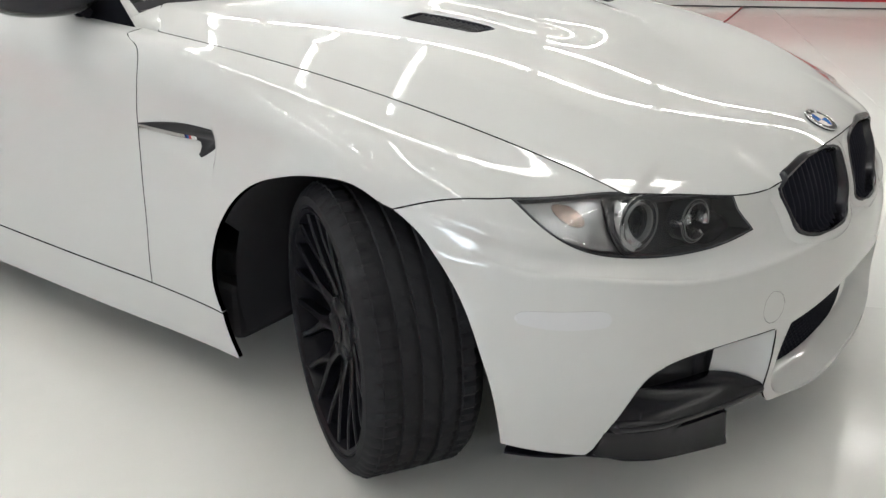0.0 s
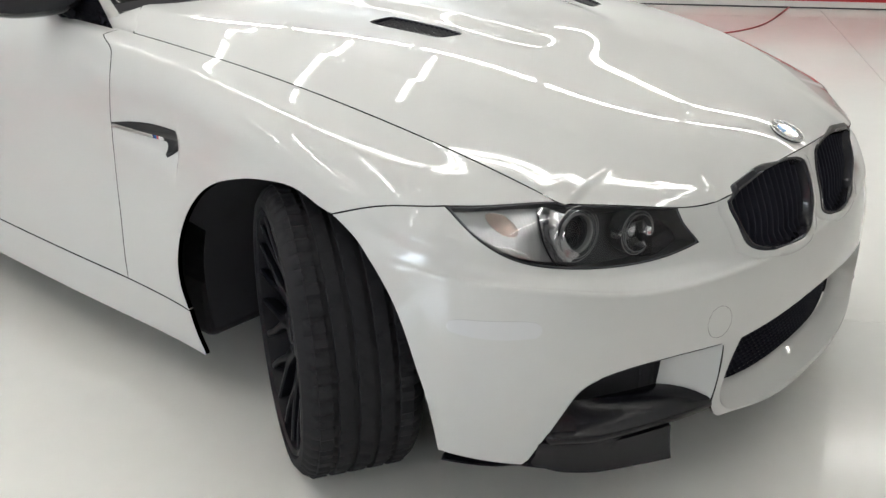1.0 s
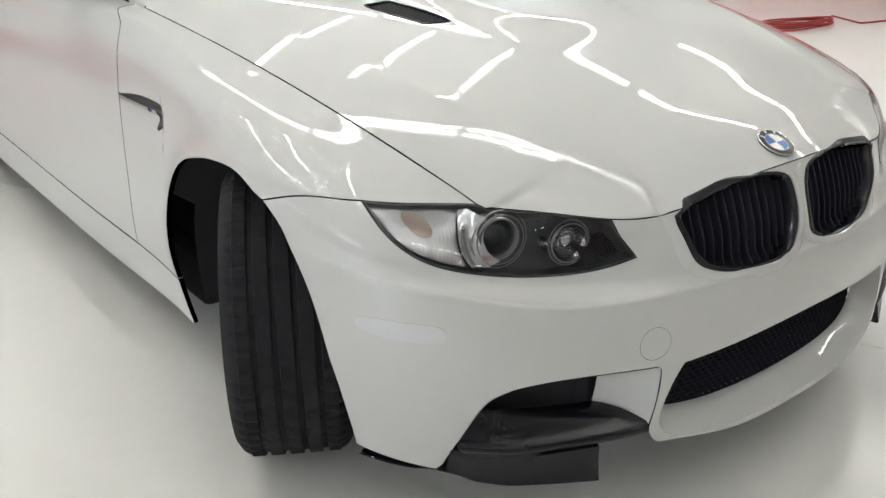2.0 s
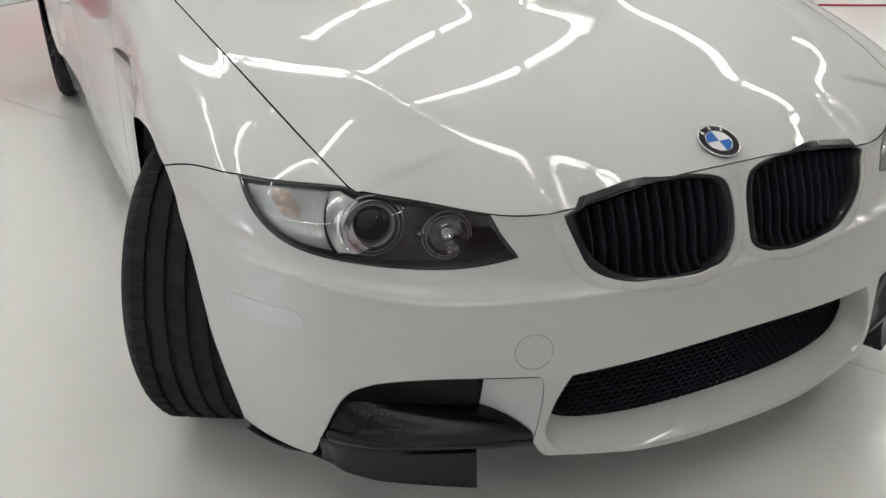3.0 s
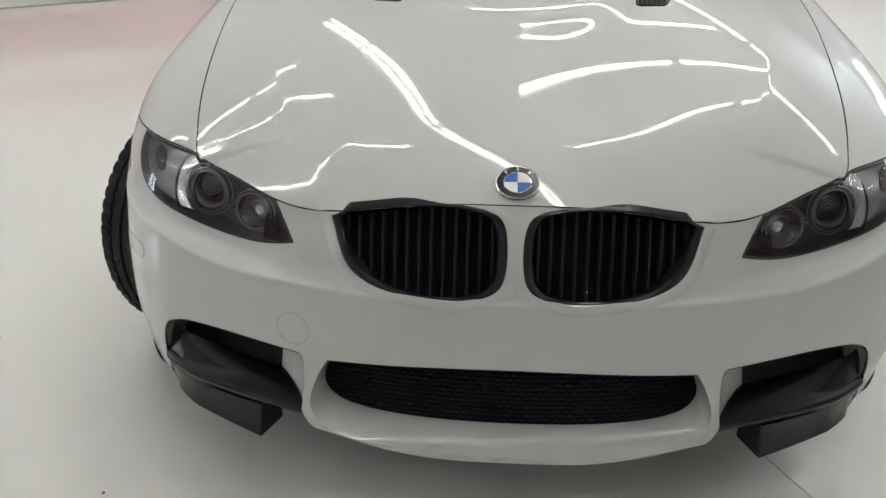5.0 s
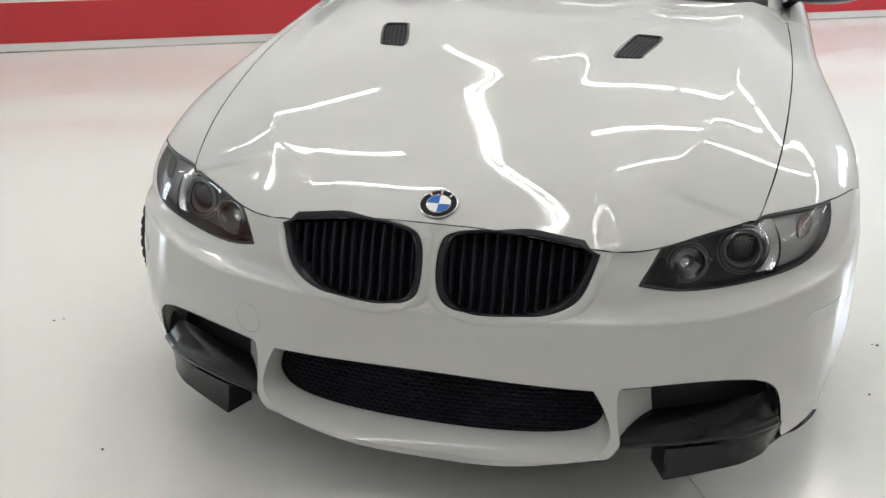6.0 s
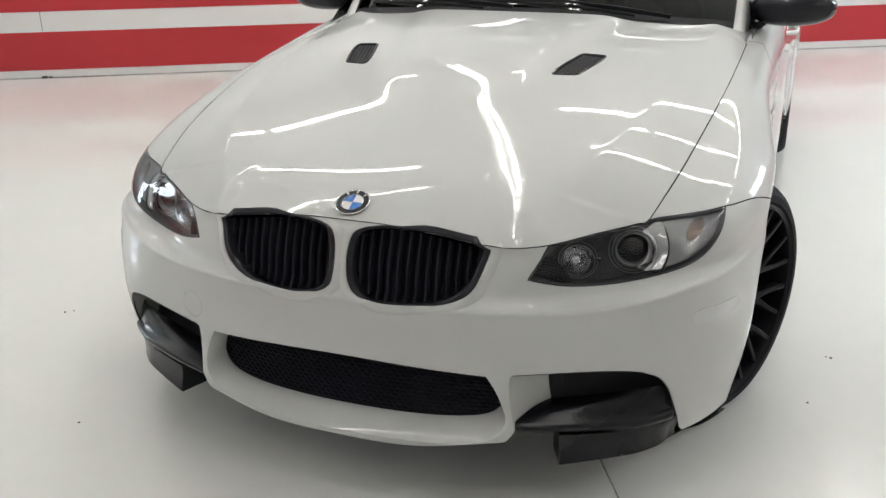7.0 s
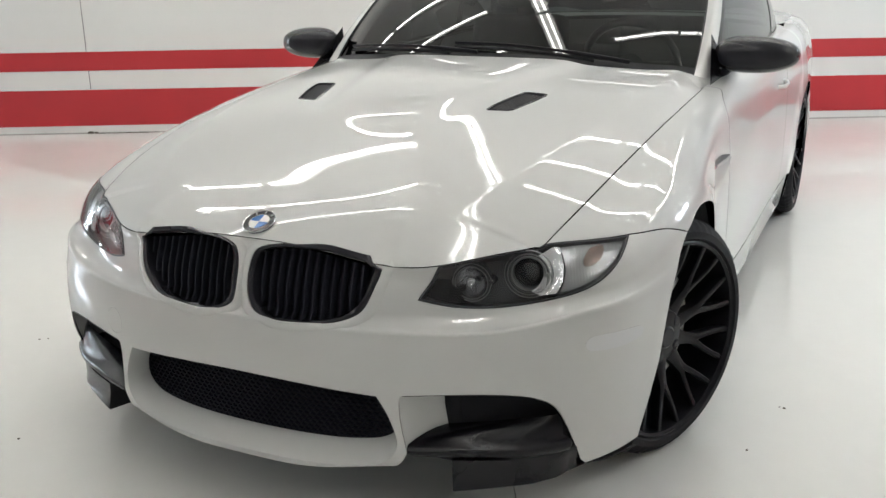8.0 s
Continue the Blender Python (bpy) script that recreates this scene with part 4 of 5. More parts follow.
# side ducts and carbon splitters
for side in (1, -1):
    strut = skin(*on_skin(curve((.407, .3885), (.4035, .36), (.408, .31), (.416, .247), n=6), u1=1.0).T)
    rows = [mirror_points(strut + np.array((-.0035, .0012, 0)) + np.array((.066 * s ** 1.35, .100 * s, -.004 * s)), side) for s in np.linspace(0, 1, 9)]
    loft("duct_cheek", rows, PAINT, bumper, "white cheek between intake and duct", 60, caps=False)
    lid = skin(*on_skin(curve((.680, .387), (.640, .3935), (.554, .3975), (.470, .394), (.405, .389), n=6), u1=1.0).T)
    lid_back = lid + np.array((0, .105, -.004))
    rows = [mirror_points(lid * (1 - s) + lid_back * s, side) for s in np.linspace(0, 1, 4)]
    loft("duct_roof", rows, SATIN, bumper, "", 60, caps=False)
    cheek = skin(*on_skin(curve((.745, .27), (.737, .31), (.712, .368), (.680, .387), n=5), u1=1.0).T)
    rows = [mirror_points(cheek + np.array((-.040 * s * s, .105 * s, -.004 * s)), side) for s in np.linspace(0, 1, 6)]
    loft("duct_end", rows, PAINT, bumper, "white outer end of the duct", 60, caps=False)
    rows = [[(side * (p[0] + dx), p[1], z) for z in (p[2] + .004, .29, .20)] for p, dx in [(cheek[0] + (0, .10, 0), .02)] + [(p, 0) for p in lid_back]]
    loft("duct_back", rows, LINER, bumper, "dark brake duct", 40, caps=False)
    splitter = new("splitter")
    splitter.parent = car
    tagged(splitter, "black carbon-fibre front splitter")
    rows = []
    for u in np.linspace(.420, .842, 44):
        p, q = skin(u, 5 * VSTEP), skin(u + .002, 5 * VSTEP)
        t_ = (q - p)[:2] / np.linalg.norm((q - p)[:2])
        n_ = np.array((-t_[1], t_[0]))
        tuck = np.clip((u - .70) / .09, 0, 1)
        face = .006 * tuck + .030 * np.clip((u - .795) / .025, 0, 1)
        lip = .2575 + .006 * tuck
        slot = .011 * np.clip((.66 - u) / .05, 0, 1)
        # the plate's rear edge runs straighter than the lip and climbs outwards
        x = .47 + (p[0] - .42) * .80
        rear = np.array((x, .142 + .22 * (x - .47) + .42 * (x - .47) ** 2, .288 + .148 * (x - .47)))
        near = np.array((p[0] + n_[0] * (.013 + face), p[1] + n_[1] * (.013 + face), lip + .0075))
        rear[1] = max(rear[1], near[1] + .024)
        top = [near + (rear - near) * k + np.array((0, 0, .007 * math.sin(math.pi * k))) for k in (1, .75, .5, .25, 0)]
        prof = [(.006, lip + .0045), (.002, lip + .0005), (.0, lip - .004), (.001, lip - .010), (.006, lip - .018), (.009 + slot, lip - .021), (.05, lip - .023)]
        row = [rear + (0, .004, -.012), rear + (0, .003, .0006), rear + (0, .0008, .0012)] + top[1:]
        row += [np.array((p[0] + n_[0] * (d + face), p[1] + n_[1] * (d + face), z)) for d, z in prof]
        rows.append(mirror_points(row, side))
    loft("upper_wing", rows, CARBON, splitter, "", 50)
    rows = []
    u_edge = float(np.interp(.752, skin(np.linspace(.7, 1.0, 200), 5.6 * VSTEP)[:, 0], np.linspace(.7, 1.0, 200)))
    for u in np.concatenate([np.linspace(.522, .78, 20), np.linspace(.786, u_edge + .02, 16), np.linspace(u_edge + .035, 1.022, 14)]):
        base = np.interp(u, (.70, .85), (5.4, 6.0)) * VSTEP
        p, q = skin(u, base), skin(u + .002, base)
        t_ = (q - p)[:2] / np.linalg.norm((q - p)[:2])
        n_ = np.array((-t_[1], t_[0]))
        far = np.interp(u, (.77, .80, .86, .90), (0, .009, .009, .003))
        tuck = np.clip((u - .70) / .09, 0, 1)
        head = skin(u, 5 * VSTEP)
        under = np.clip((u - u_edge) / .015, 0, 1)
        # how far the wing's lower edge stands ahead of the foot
        ahead = (head - p)[:2] @ n_ + .008 + .006 * tuck + .004 * np.clip((u - .79) / .02, 0, 1)
        top = (.2370 + .006 * tuck) * (1 - under) + .188 * under
        start = ahead * (1 - under) + (.001 + far) * under
        low = .156 + .028 * np.clip((u - .52) / .36, 0, 1)
        slot = .012 * np.clip((.66 - u) / .05, 0, 1)
        foot = far - .006
        drop = top - low
        # a shallow groove under the lip, then a face that flares to a sharp foot
        prof = [(.070, top + .003), (start + slot, top + .003), (start + slot, top - .004), (start, top - .006), (start + .35 * (foot - start) + .003, top - .35 * drop), (start + .72 * (foot - start) + .002, top - .72 * drop), (foot, low + .005), (foot - .001, low + .002), (foot + .003, low - .001), (.070, low + .002)]
        rows.append([(side * (p[0] + n_[0] * d), p[1] + n_[1] * d, z) for d, z in prof])
    loft("lower_blade", rows, CARBON, splitter, "", 50)


# headlamps
lamp_loop = np.concatenate([uv_lamp_low, uv_lamp_under, uv_lamp_over, uv_lamp_front])
lamp_loop = resample(tidy(lamp_loop), .006)
lamp_loop[:, 1] = np.maximum(lamp_loop[:, 1], .0015)


def turned(name, profile, mat, parent, m, label="", turns=40):
    ob = part(name, revolve(profile, turns), mat, parent, label, 40)
    ob.matrix_basis = m
    return ob


for side in (1, -1):
    lamp = new("headlamp")
    lamp.parent = car
    tagged(lamp, "clear-lensed twin headlamp, unlit")
    loop = lamp_loop if side > 0 else mirrored(lamp_loop)
    child("lens", panel("lens", skin, loop, CLEAR, (), .012, .003, .0035, .001, -1), lamp, "clear plastic lens")
    loops = [lifted(shrink(loop, d), h) for d, h in ((.0012, .0005), (.0042, .0010), (.0046, -.006), (.008, -.030), (.014, -.060))]
    ring_loft("housing", loops, BEZEL, lamp, "dark grey lamp bowl", True)
    # x axis of the turned parts looks ahead and a little outward
    for x, y, z, r, kind in ((.622, .262, .636, .043, 0), (.512, .196, .622, .034, 1)):
        m = Matrix.Translation((side * x, y, z)) @ Matrix.Rotation(radians(-90 + side * 14), 4, "Z") @ Matrix.Rotation(radians(-4), 4, "Y")
        q = 1.0 if not kind else 1.24
        turned("bowl", [(-.022, r * .80), (-.006, r * .84), (.001, r * .90), (.003, r * q), (.001, r * (q + .03)), (-.03, r * (q + .02))], BEZEL, lamp, m)
        bm = bmesh.new()
        for q, x in ((1.09, .010), (1.27, .006)):
            tube(bm, [(x, q * r * math.cos(k * math.pi / 24), q * r * math.sin(k * math.pi / 24)) for k in range(48)], .0011, 6, True)
        ring = part("light_ring", bm, GREYRING, lamp, "clear light ring", 60)
        ring.matrix_basis = m
        dome = [(-.018 + .021 * math.cos(a), r * .82 * math.sin(a)) for a in np.linspace(.001, math.pi / 2, 9)]
        if kind:
            turned("reflector", [(-.024, .0001), (-.022, r * .35), (-.014, r * .65), (-.002, r * .84)], REFLECTOR, lamp, m, "high-beam reflector")
            turned("projector", dome, CLEAR, lamp, m, "clear high-beam lens")
        else:
            turned("projector", dome, DARKLENS, lamp, m, "dark projector lens")
        turned("trim_ring", [(-.004, r * .82), (.006, r * .84), (.008, r * .90), (.002, r * .96)] if not kind else [(-.004, r * .82), (.004, r * .85), (.009, r * 1.02), (.004, r * 1.10)], GREYRING if not kind else REFLECTOR, lamp, m)
        if kind:
            turned("side_cone", [(-.010, .011), (.004, .0085), (.010, .004), (.011, .0001)], REFLECTOR, lamp, m @ Matrix.Translation((0, side * .046, .006)), "", 20)
    # the bright bowl outboard of the projector, and the fluted corner past a black divider
    axis = np.array((side * math.sin(radians(14)), -math.cos(radians(14)), 0))

    def bowl_skin(u, v, c=np.array((side * .622, .262, .636)), axis=axis):
        p = skin(u, v)
        w = p - c
        r = np.linalg.norm(w - (w @ axis)[..., None] * axis, axis=-1)
        return p - axis * (.012 + .007 * np.exp(-((r - .056) / .017) ** 2))[..., None]

    def corner_skin(u, v, axis=axis):
        p = skin(u, v)
        return p - axis * (.015 + .00016 * np.sin(2 * math.pi * (np.abs(p[..., 0]) + .25 * p[..., 2]) / .0060) + .0007 * np.sin(2 * math.pi * (p[..., 2] - .3 * np.abs(p[..., 0])) / .041) + 2.0 * (np.abs(p[..., 0]) - .735) ** 2 + 1.5 * (p[..., 2] - .655) ** 2)[..., None]

    floor_z = lambda x: np.interp(x, (.5875, .64, .694, .73), (.5745, .582, .5925, .606)) + .006
    around = lambda r, a0, a1, n: [(x, min(max(.636 + r * math.sin(a), floor_z(x)), .690)) for a in np.linspace(a0, a1, n) for x in [.622 + r * math.cos(a)]]
    flip = (lambda l: l) if side > 0 else mirrored
    bowl = tidy(on_skin(around(.078, -1.05, 1.0, 24) + around(.037, 1.35, -1.1, 20), u1=1.2), .002)
    child("side_bowl", panel("side_bowl", bowl_skin, flip(bowl), REFLECTOR, (), .006, .004, .0, 0, -1), lamp, "bright side bowl")
    out_loop = shrink(loop, .006)
    cut = out_loop[np.abs(skin(*out_loop.T)[:, 0]) > .668]
    k = int(np.argmax(np.linalg.norm(np.diff(cut, axis=0, append=cut[:1]), axis=1)))
    cut = np.roll(cut, -(k + 1), axis=0)
    child("corner_reflector", panel("corner_reflector", corner_skin, cut, FLUTED, (), .0035, .006, .001, 0, -1), lamp, "bright fluted corner reflector")
    bm = bmesh.new()
    tube(bm, [tuple(q) for q in lifted(flip(on_skin(around(.081, -.85, .80, 20), u1=1.2)), -.010)], .0019, 6)
    part("divider", bm, SATIN, lamp, "", 60)
    amber = on_skin(curve((.738, .684), (.758, .687), (.767, .676), (.758, .654), (.740, .650), (.732, .664), (.738, .684), n=5)[:-1], u1=1.2)
    child("amber_reflector", panel("amber_reflector", corner_skin, flip(amber), AMBER, (), .0035, .004, .001, .002, -1), lamp, "pale amber side reflector")
    bm = bmesh.new()
    tube(bm, [tuple(q) for q in lifted(shrink(loop, .0008), -.001)], .0022, 6, True)
    part("gasket", bm, SATIN, lamp, "", 60)


# ---- bonnet and wing details ----
def on_bonnet(x, y, lift=0.0):
    """A pose on the bonnet: z along its normal, y towards the screen."""
    p = bonnet_skin(x, y)
    n = Vector(normals_of(bonnet_skin, np.array([(x, y)]))[0])
    fwd = Vector((0, 1, 0))
    right = fwd.cross(n).normalized()
    fwd = n.cross(right)
    m = Matrix((right, fwd, n)).transposed().to_4x4()
    m.translation = Vector(p) + n * lift
    return m


def disc_sector(r0, r1, a0, a1, z0, z1, n=12):
    bm = bmesh.new()
    angles = [a0 + (a1 - a0) * k / n for k in range(n + 1)]
    top = [[bm.verts.new((r * math.cos(a), r * math.sin(a), z1 - .10 * r * r)) for a in angles] for r in (r0, (r0 + r1) / 2, r1)]
    low = [bm.verts.new((r1 * math.cos(a), r1 * math.sin(a), z0)) for a in angles]
    top.append(low)
    for a, b in zip(top, top[1:]):
        for k in range(n):
            bm.faces.new((a[k], b[k], b[k + 1], a[k + 1]))
    return bm


emblem = new("emblem")
emblem.parent = car
emblem.matrix_basis = on_bonnet(0, .121)
tagged(emblem, "round emblem with blue and white quarters")
part("base", disc_sector(.0255, .0385, 0, 2 * math.pi, 0, .0055, 48), BLACK, emblem, "black enamel ring", 50)
bm = bmesh.new()
for r, w in ((.0395, .0017), (.0255, .0009)):
    tube(bm, [(r * math.cos(2 * math.pi * k / 48), r * math.sin(2 * math.pi * k / 48), .0052) for k in range(48)], w, 6, True)
part("rim", bm, CHROME, emblem, "chrome rim", 60)
for k in range(4):
    part("quarter", disc_sector(.0004, .0250, k * math.pi / 2, (k + 1) * math.pi / 2, 0, .0055), BLUE if k % 2 else ENAMEL, emblem, "blue quarter" if k % 2 else "white quarter", 50)

for k in (-1, 0, 1):
    a = math.pi / 2 - .72 * k
    bm = bmesh.new()
    tube(bm, [(r * math.cos(a), r * math.sin(a), .0058 - .10 * r * r) for r in (.0292, .0358)], .0022, 6)
    part("stroke", bm, ENAMEL, emblem, "plain white stroke", 50)

# bonnet vents
v_loop = resample(tidy(uv_vent), .006)
for side in (1, -1):
    vent = new("bonnet_vent")
    vent.parent = car
    tagged(vent, "black slatted bonnet vent")
    loop = v_loop * (side, 1)
    loops = [lifted(shrink(loop, d), h, bonnet_skin, 1) for d, h in ((.0008, -.010), (.0008, .0005), (.004, .002), (.007, .001), (.009, -.012))]
    ring_loft("frame", loops, BLACK, vent, "gloss black vent frame")
    bm = bmesh.new()
    bm.faces.new([bm.verts.new(tuple(p)) for p in lifted(shrink(loop, .006), -.016, bonnet_skin, 1)])
    part("floor", bm, LINER, vent)
    inner = shrink(loop, .007)
    for y in np.arange(.834, 1.008, .0135):
        xs = [a[0] + (b[0] - a[0]) * (y - a[1]) / (b[1] - a[1]) for a, b in zip(inner, np.roll(inner, -1, axis=0)) if (a[1] - y) * (b[1] - y) <= 0 and a[1] != b[1]]
        if len(xs) < 2:
            continue
        x0, x1 = min(xs), max(xs)
        bm = bmesh.new()
        rows = []
        for x in np.linspace(x0, x1, 5):
            z = bonnet(x, y)
            rows.append([bm.verts.new((x, y + dy, z + dz)) for dy, dz in ((-.004, -.010), (-.0030, -.0075), (.0045, -.001), (.0060, -.002))])
        for a, b in zip(rows, rows[1:]):
            for j in range(4):
                bm.faces.new((a[j], a[(j + 1) % 4], b[(j + 1) % 4], b[j]))
        part("slat", bm, SATIN, vent)
    for k in range(5):
        pts = []
        for y in np.linspace(.843, 1.0, 9):
            xs = [a[0] + (b[0] - a[0]) * (y - a[1]) / (b[1] - a[1]) for a, b in zip(inner, np.roll(inner, -1, axis=0)) if (a[1] - y) * (b[1] - y) <= 0 and a[1] != b[1]]
            x = min(xs) + (max(xs) - min(xs)) * (k + .7) / 5.6
            pts.append((x, y, bonnet(x, y) - .004))
        bm = bmesh.new()
        tube(bm, pts, .0016, 5)
        part("bar", bm, SATIN, vent)

# wing gills with a bright bar and a small badge
for side in (1, -1):
    g = new("side_gill")
    g.parent = car
    tagged(g, "black side gill with a bright bar")
    loop = resample(tidy(uv_gill), .006)
    loop = loop if side > 0 else mirrored(loop)
    loops = [lifted(shrink(loop, d), h) for d, h in ((.0005, -.012), (.0005, .0), (.0025, .0015), (.0045, .0005))]
    ring_loft("frame", loops, SATIN, g, "satin black gill plate", True)
    bar = on_skin(np.concatenate([curve((1.449, .6985), (1.40, .699), (1.300, .6955), n=5), curve((1.299, .6865), (1.40, .6875), (1.449, .6915), n=5)]), (1, 2), 1.2, 2.6)
    bar = resample(bar, .008)
    bar = bar if side > 0 else mirrored(bar)
    loops = [lifted(shrink(bar, d), h) for d, h in ((0, -.006), (0, .003), (.0015, .0052), (.0035, .006))]
    ring_loft("bright_bar", loops, STEEL, g, "satin chrome bar", True)
    for k, mat in enumerate((BADGE, BLUE, RED, ENAMEL, ENAMEL)):
        y = 1.297 - k * .0072
        q = on_skin([(y, .6955), (y - .0062, .696), (y - .0062, .6865), (y, .6865)], (1, 2), 1.2, 2.6)
        q = q if side > 0 else mirrored(q)
        ring_loft("badge", [lifted(q, .001), lifted(q, .005)], mat, g, "", True, 20)

MARKER = material("pale_marker", (.60, .607, .62), .25, vary=.03, coat=1)
# towing-eye cover and side marker: panels of their own in the bumper
child("tow_cover", panel("tow_cover", skin, mirrored(uv_tow), PAINT, (), .010, .006, .0006, .0, -1), bumper, "white round towing-eye cover")
for side in (1, -1):
    l = uv_marker if side > 0 else mirrored(uv_marker)
    child("side_marker", panel("side_marker", skin, l, MARKER, (), .010, .0010, 0, .0007, -1), bumper, "pale side marker")


# ---- glasshouse ----
LOWER = ((0, 1.455, .972), (.36, 1.485, .958), (.60, 1.56, .938), (.700, 1.62, .922), (.752, 1.70, .916), (.785, 2.40, .936), (.772, 3.10, .955), (.735, 3.42, .968), (.62, 3.68, .985), (.36, 3.80, .992), (0, 3.84, .995))
UPPER = ((0, 2.14, 1.372), (.28, 2.165, 1.368), (.47, 2.215, 1.360), (.585, 2.275, 1.348), (.618, 2.36, 1.335), (.622, 2.72, 1.345), (.600, 2.98, 1.338), (.560, 3.06, 1.325), (.46, 3.12, 1.325), (.26, 3.16, 1.332), (0, 3.17, 1.336))
low_full = np.array([(-x, y, z) for x, y, z in LOWER[:0:-1]] + list(LOWER))
upp_full = np.array([(-x, y, z) for x, y, z in UPPER[:0:-1]] + list(UPPER))
ring_knots = np.arange(-10, 11, dtype=float) * .3


def cabin(w, s):
    """The glasshouse's outside: w round from the screen's middle (0.3 a key point), s from the belt (0) to the roof (0.5)."""
    w, s = np.broadcast_arrays(np.asarray(w, float), np.asarray(s, float) * 2)
    a, b = spline(w.ravel(), ring_knots, low_full), spline(w.ravel(), ring_knots, upp_full)
    t_ = s.reshape(-1, 1)
    p = a + (b - a) * t_
    out = np.stack([p[:, 0], .55 * (p[:, 1] - 2.6), np.zeros(len(p))], 1)
    out /= np.maximum(np.linalg.norm(out, axis=1, keepdims=True), 1e-9)
    p = p + out * .035 * (4 * t_ * (1 - t_)) + np.array((0, 0, .02)) * (4 * t_ * (1 - t_))
    return p.reshape(*w.shape, 3)


def patch(w0, w1, s0, s1, n=14):
    return np.concatenate([np.stack([np.linspace(w0, w1, n), np.full(n, s0)], 1), np.stack([np.full(n, w1), np.linspace(s0, s1, n)], 1)[1:],
                           np.stack([np.linspace(w1, w0, n), np.full(n, s1)], 1)[1:], np.stack([np.full(n, w0), np.linspace(s1, s0, n)], 1)[1:-1]])


screen = child("windscreen", panel("windscreen", cabin, patch(-.895, .895, .012, .49), TINTED, (), .03, .004, .0, 0, 1), car, "dark tinted windscreen")
child("screen_band", panel("screen_band", cabin, patch(-.898, .898, .004, .497), SATIN, [shrink(patch(-.898, .898, .004, .497), .018)], .02, .006, 0, .0015, 1), screen, "black edge of the windscreen")
child("rear_window", panel("rear_window", cabin, patch(2.28, 2.999, .02, .49), TINTED, (), .03, .004, 0, 0, 1), car, "dark rear window")
child("rear_window", panel("rear_window", cabin, patch(-2.999, -2.28, .02, .49), TINTED, (), .03, .004, 0, 0, 1), car, "dark rear window")
for side in (1, -1):
    f = (lambda a, b, c, d: patch(a, b, c, d)) if side > 0 else (lambda a, b, c, d: patch(-b, -a, c, d))
    child("windscreen_pillar", panel("windscreen_pillar", cabin, f(.90, 1.155, -.01, .50), PAINT, (), .02, .012, .001, .004, 1), car, "white windscreen pillar")
    sw = child("side_window", panel("side_window", cabin, f(1.20, 1.72, .012, .485), TINTED, (), .03, .004, 0, 0, 1), car, "dark side window")
    child("trim", panel("trim", cabin, f(1.157, 2.06, -.008, .497), BLACK, [shrink(f(1.20, 1.715, .014, .483), .0), shrink(f(1.735, 2.03, .014, .483), 0)], .02, .008, .0, .002, 1), sw, "black window frame")
    child("quarter_window", panel("quarter_window", cabin, f(1.73, 2.035, .012, .485), TINTED, (), .03, .004, 0, 0, 1), car, "dark rear side window")
    child("rear_pillar", panel("rear_pillar", cabin, f(2.062, 2.278, -.01, .50), PAINT, (), .02, .012, .001, .002, 1), car, "white rear pillar")
roof_edge = cabin(np.linspace(-2.99, 2.99, 120), .5)


def roof_skin(x, y):
    x, y = np.broadcast_arrays(np.asarray(x, float), np.asarray(y, float))
    return np.stack([x, y, 1.345 + .045 * (1 - (x / .66) ** 2) * (1 - .55 * ((y - 2.55) / .65) ** 2) + .012 * (1 - (x / .66) ** 2)], -1)


child("roof", panel("roof", roof_skin, roof_edge[:, :2], CARBON, (), .04, .02, .0, 0, 1), car, "dark carbon roof")
rear_rim = skin(np.linspace(door_rear[0][0] + .8, U_END - .01, 30), 0)[:, :2]
deck = np.concatenate([rear_rim, [(0, 4.505)], [(0, 3.82)], [(.36, 3.78), (.62, 3.66), (.72, 3.45)]])
deck = np.concatenate([deck, deck[::-1] * (-1, 1)])


def deck_skin(x, y):
    x, y = np.broadcast_arrays(np.asarray(x, float), np.asarray(y, float))
    return np.stack([x, y, .992 - .02 * (x / .7) ** 2 + .012 * np.clip((y - 4.2) / .3, 0, 1)], -1)


child("boot_lid", panel("boot_lid", deck_skin, np.concatenate([rear_rim, [(0, 4.505)], (rear_rim * (-1, 1))[::-1], [(-.72, 3.45), (-.62, 3.66), (-.36, 3.78), (0, 3.82), (.36, 3.78), (.62, 3.66), (.72, 3.45)]]), PAINT, (), .04, .02, 0, 0, 1), car, "white boot lid")

# strips that close the belt between body and glasshouse, and the cowl ahead of the screen
for side in (1, -1):
    rows = []
    for k in np.linspace(0, 1, 40):
        y = 1.475 + k * 2.005
        u = np.interp(y, skin(np.linspace(1.6, 4.6, 400), 0)[:, 1], np.linspace(1.6, 4.6, 400))
        a = skin(u, .001)
        wv = np.interp(y, cabin(np.linspace(.75, 2.2, 300), 0)[:, 1], np.linspace(.75, 2.2, 300))
        b = cabin(wv, .0)
        x = .748 - .80 * (y - 1.475)
        if y < 1.62 and x > b[0]:
            b = np.array((x + .006, y, bonnet(x, y) - .002))
        rows.append([(side * a[0], a[1], a[2] - .002), (side * (a[0] * .6 + b[0] * .4), y, (a[2] + b[2]) / 2 + .004), (side * (b[0] - .01), y, b[2] + .002)])
    loft("belt", rows, PAINT, car, "", 60, caps=False)
rows = []
for x in np.linspace(-.72, .72, 41):
    wv = np.interp(abs(x), cabin(np.linspace(0, 1.0, 200), 0)[:, 0], np.linspace(0, 1.0, 200))
    b = cabin(wv, .012)
    yb = np.interp(abs(x), back[::-1, 0], back[::-1, 1])
    rows.append([(x, yb - .03, bonnet(x, yb) - .03), (x, yb + .01, bonnet(x, yb) - .022), (x, b[1] - .012, b[2] - .012), (x, b[1] + .02, b[2] + .012)])
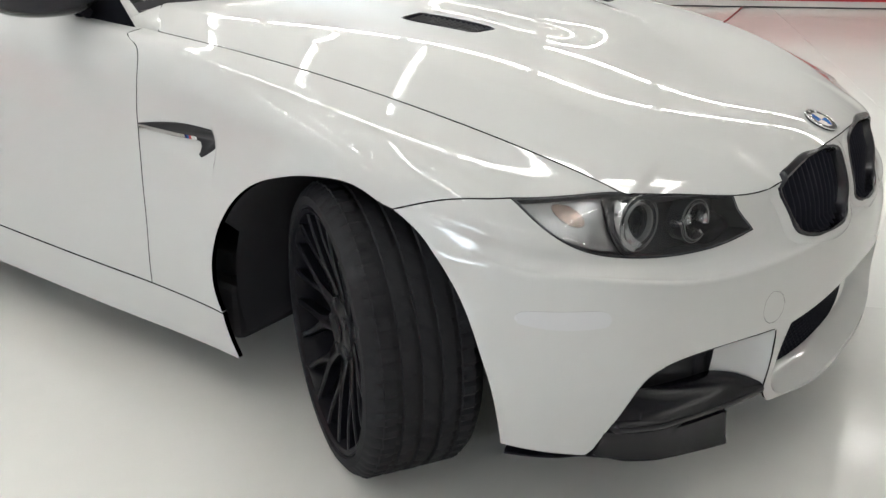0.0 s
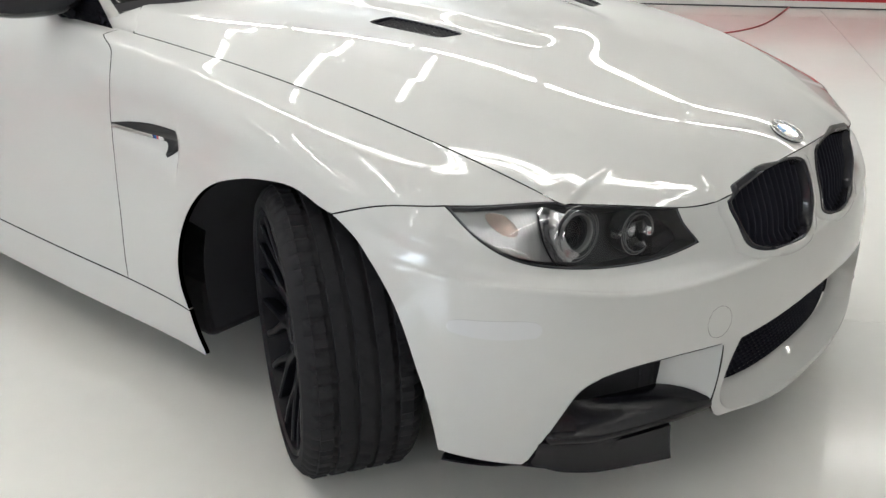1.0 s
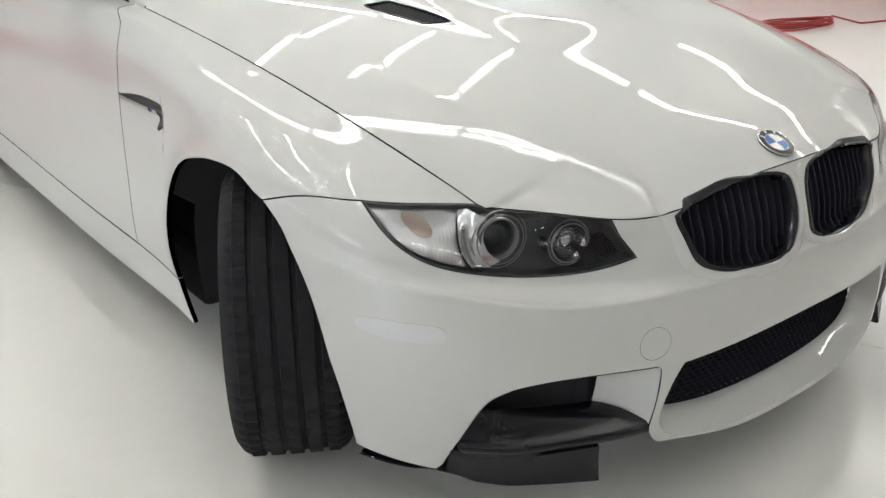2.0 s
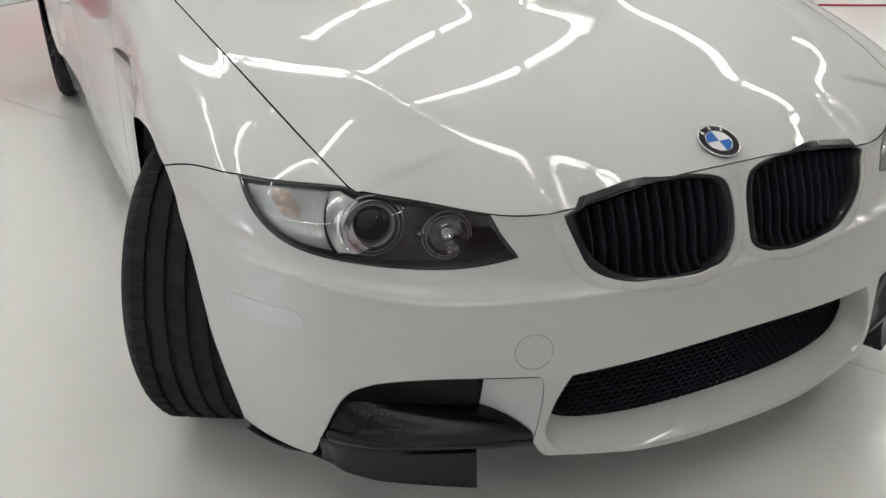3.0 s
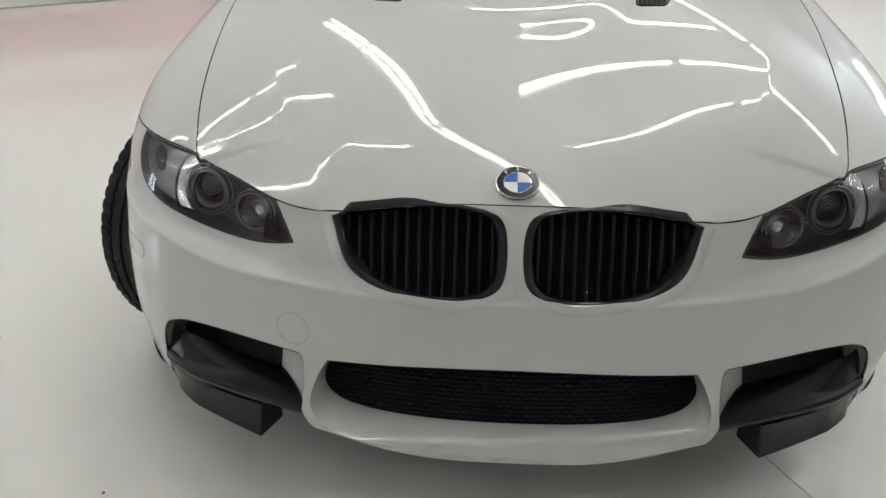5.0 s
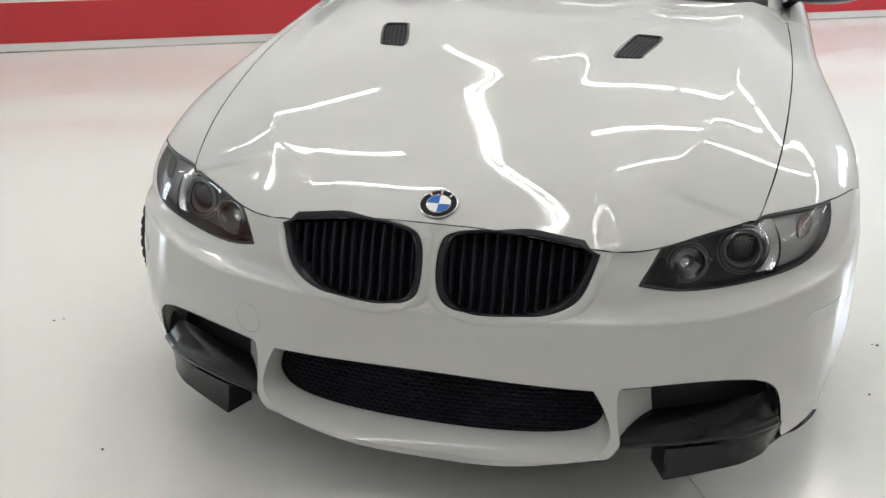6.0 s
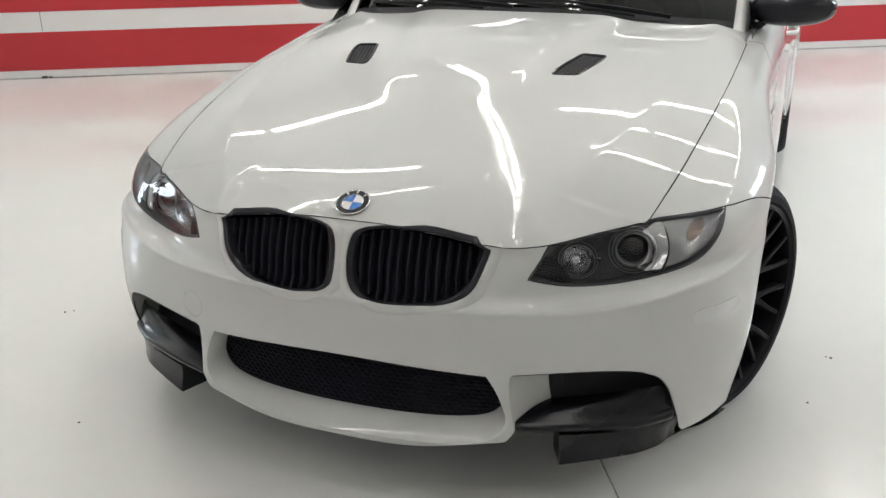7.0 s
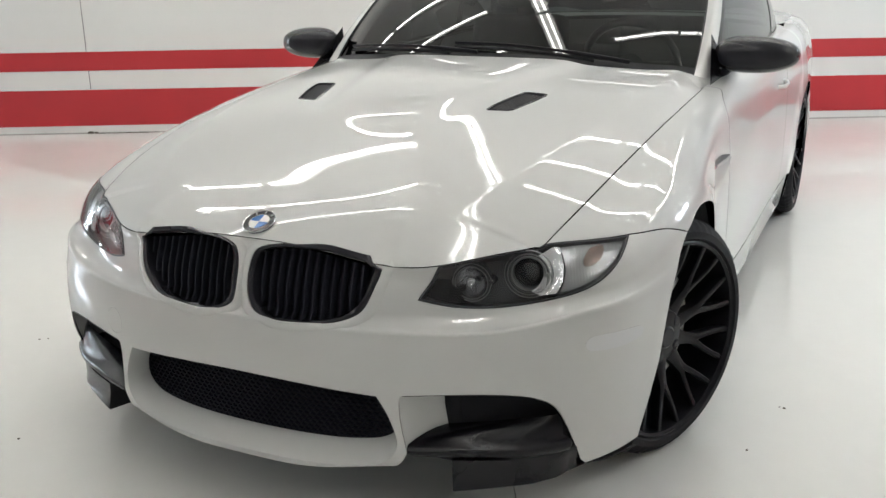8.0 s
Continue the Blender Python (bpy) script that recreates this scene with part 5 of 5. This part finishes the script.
loft("cowl", rows, SATIN, car, "black cowl below the windscreen", 60, caps=False)

# wipers
for x0, x1 in ((.50, -.12), (-.02, -.60)):
    wiper = new("wiper")
    wiper.parent = car
    tagged(wiper, "black windscreen wiper")
    pts = []
    for k in np.linspace(0, 1, 12):
        x = x0 + (x1 - x0) * k
        wv = math.copysign(np.interp(abs(x), cabin(np.linspace(0, 1.0, 200), 0)[:, 0], np.linspace(0, 1.0, 200)), x)
        pts.append(tuple(lifted(np.array([(wv, .014 + .030 * k)]), .016 + .012 * math.sin(math.pi * k), cabin, 1)[0]))
    bm = bmesh.new()
    tube(bm, pts, [.010] * 4 + [.007] * 8, 6, flat=.6)
    part("arm", bm, SATIN, wiper, "", 60)
    bm = bmesh.new()
    tube(bm, [(p[0], p[1] - .004, p[2] - .014) for p in pts[2:]], .006, 6)
    part("blade", bm, RUBBER, wiper, "", 60)

# door mirrors
for side in (1, -1):
    mirror = new("door_mirror")
    mirror.parent = car
    tagged(mirror, "gloss black door mirror")
    bm = bmesh.new()
    bmesh.ops.create_uvsphere(bm, u_segments=40, v_segments=20, radius=1)
    for v in bm.verts:
        x, y, z = v.co
        sq = lambda c, p: math.copysign(abs(c) ** p, c)
        r_in = .5 + .5 * x  # 0 near the door, 1 at the tip
        v.co = Vector((side * (.882 + .136 * sq(x, .85)), 1.735 + (.085 if y < 0 else .028) * sq(y, .8) - .012 * (1 - r_in) + .02 * r_in, .990 + (.068 - .014 * r_in) * sq(z, .78) - .002 * r_in))
    part("shell", bm, BLACK, mirror, "gloss black mirror shell", 60)
    bm = bmesh.new()
    bmesh.ops.create_uvsphere(bm, u_segments=24, v_segments=8, radius=1)
    for v in bm.verts:
        x, y, z = v.co
        v.co = Vector((side * (.882 + .114 * x), 1.762 + .004 * y, .993 + .050 * z))
    part("mirror_glass", bm, CHROME, mirror, "mirror glass", 60)
    for dz, dy in ((.0, -.018), (-.004, .014)):
        bm = bmesh.new()
        tube(bm, [(side * .752, 1.742 + dy, .912 + dz), (side * .772, 1.740 + dy, .922 + dz), (side * .795, 1.738 + dy, .940), (side * .815, 1.738, .962)], [.022, .016, .014, .018], 10, flat=.6)
        part("stalk", bm, BLACK, mirror, "", 60)
    bm = bmesh.new()
    tri = [(side * .767, 1.545, .905), (side * .782, 1.83, .921), (side * .728, 1.73, 1.055)]
    bm.faces.new([bm.verts.new(p) for p in tri])
    bmesh.ops.solidify(bm, geom=bm.faces[:], thickness=.014)
    part("foot", bm, BLACK, mirror)
    # door handle
    q = on_skin([(2.66, .775)], (1, 2), 2.4, 4)[0]
    p = skin(*q)
    bm = bmesh.new()
    tube(bm, [(side * (p[0] - .01), 2.57, .776), (side * (p[0] + .022), 2.60, .777), (side * (p[0] + .026), 2.67, .778), (side * (p[0] + .020), 2.74, .779), (side * (p[0] - .01), 2.77, .780)], .011, 8, flat=.8)
    part("door_handle", bm, PAINT, car, "white door handle", 60)

# cabin: dashboard, steering wheel and seats behind the glass
bm = bmesh.new()
box(bm, -.68, .68, 1.62, 2.02, .60, .905, .05, 4)
part("dashboard", bm, LEATHER, car, "dark dashboard", 60)
bm = bmesh.new()
tube(bm, [(.36 + .185 * math.cos(a), 2.10 - .055 * math.sin(a), .90 + .17 * math.sin(a)) for a in np.linspace(0, 2 * math.pi, 32, endpoint=False)], .015, 8, True)
tube(bm, [(.19, 2.10, .90), (.53, 2.10, .90)], .018, 8)
tube(bm, [(.36, 2.02, .88), (.36, 2.10, .90)], .05, 10)
part("steering_wheel", bm, LEATHER, car, "dark steering wheel", 60)
for side in (1, -1):
    seat = new("seat")
    seat.parent = car
    tagged(seat, "dark leather seat")
    part("cushion", box(bmesh.new(), side * .37 - .25, side * .37 + .25, 2.15, 2.66, .36, .56, .05, 3), LEATHER, seat, "", 60)
    bm = box(bmesh.new(), side * .37 - .24, side * .37 + .24, 2.60, 2.74, .5, 1.08, .05, 3)
    bmesh.ops.rotate(bm, verts=bm.verts[:], cent=(0, 2.62, .5), matrix=Matrix.Rotation(radians(-16), 3, "X"))
    part("backrest", bm, LEATHER, seat, "", 60)
    part("headrest", box(bmesh.new(), side * .37 - .13, side * .37 + .13, 2.79, 2.88, 1.08, 1.26, .035, 3), LEATHER, seat, "", 60)
part("rear_bench", box(bmesh.new(), -.58, .58, 3.0, 3.5, .4, .86, .06, 3), LEATHER, car, "dark rear bench", 60)
part("cabin_floor", box(bmesh.new(), -.74, .74, 1.3, 3.6, .28, .36, .01), LINER, car)
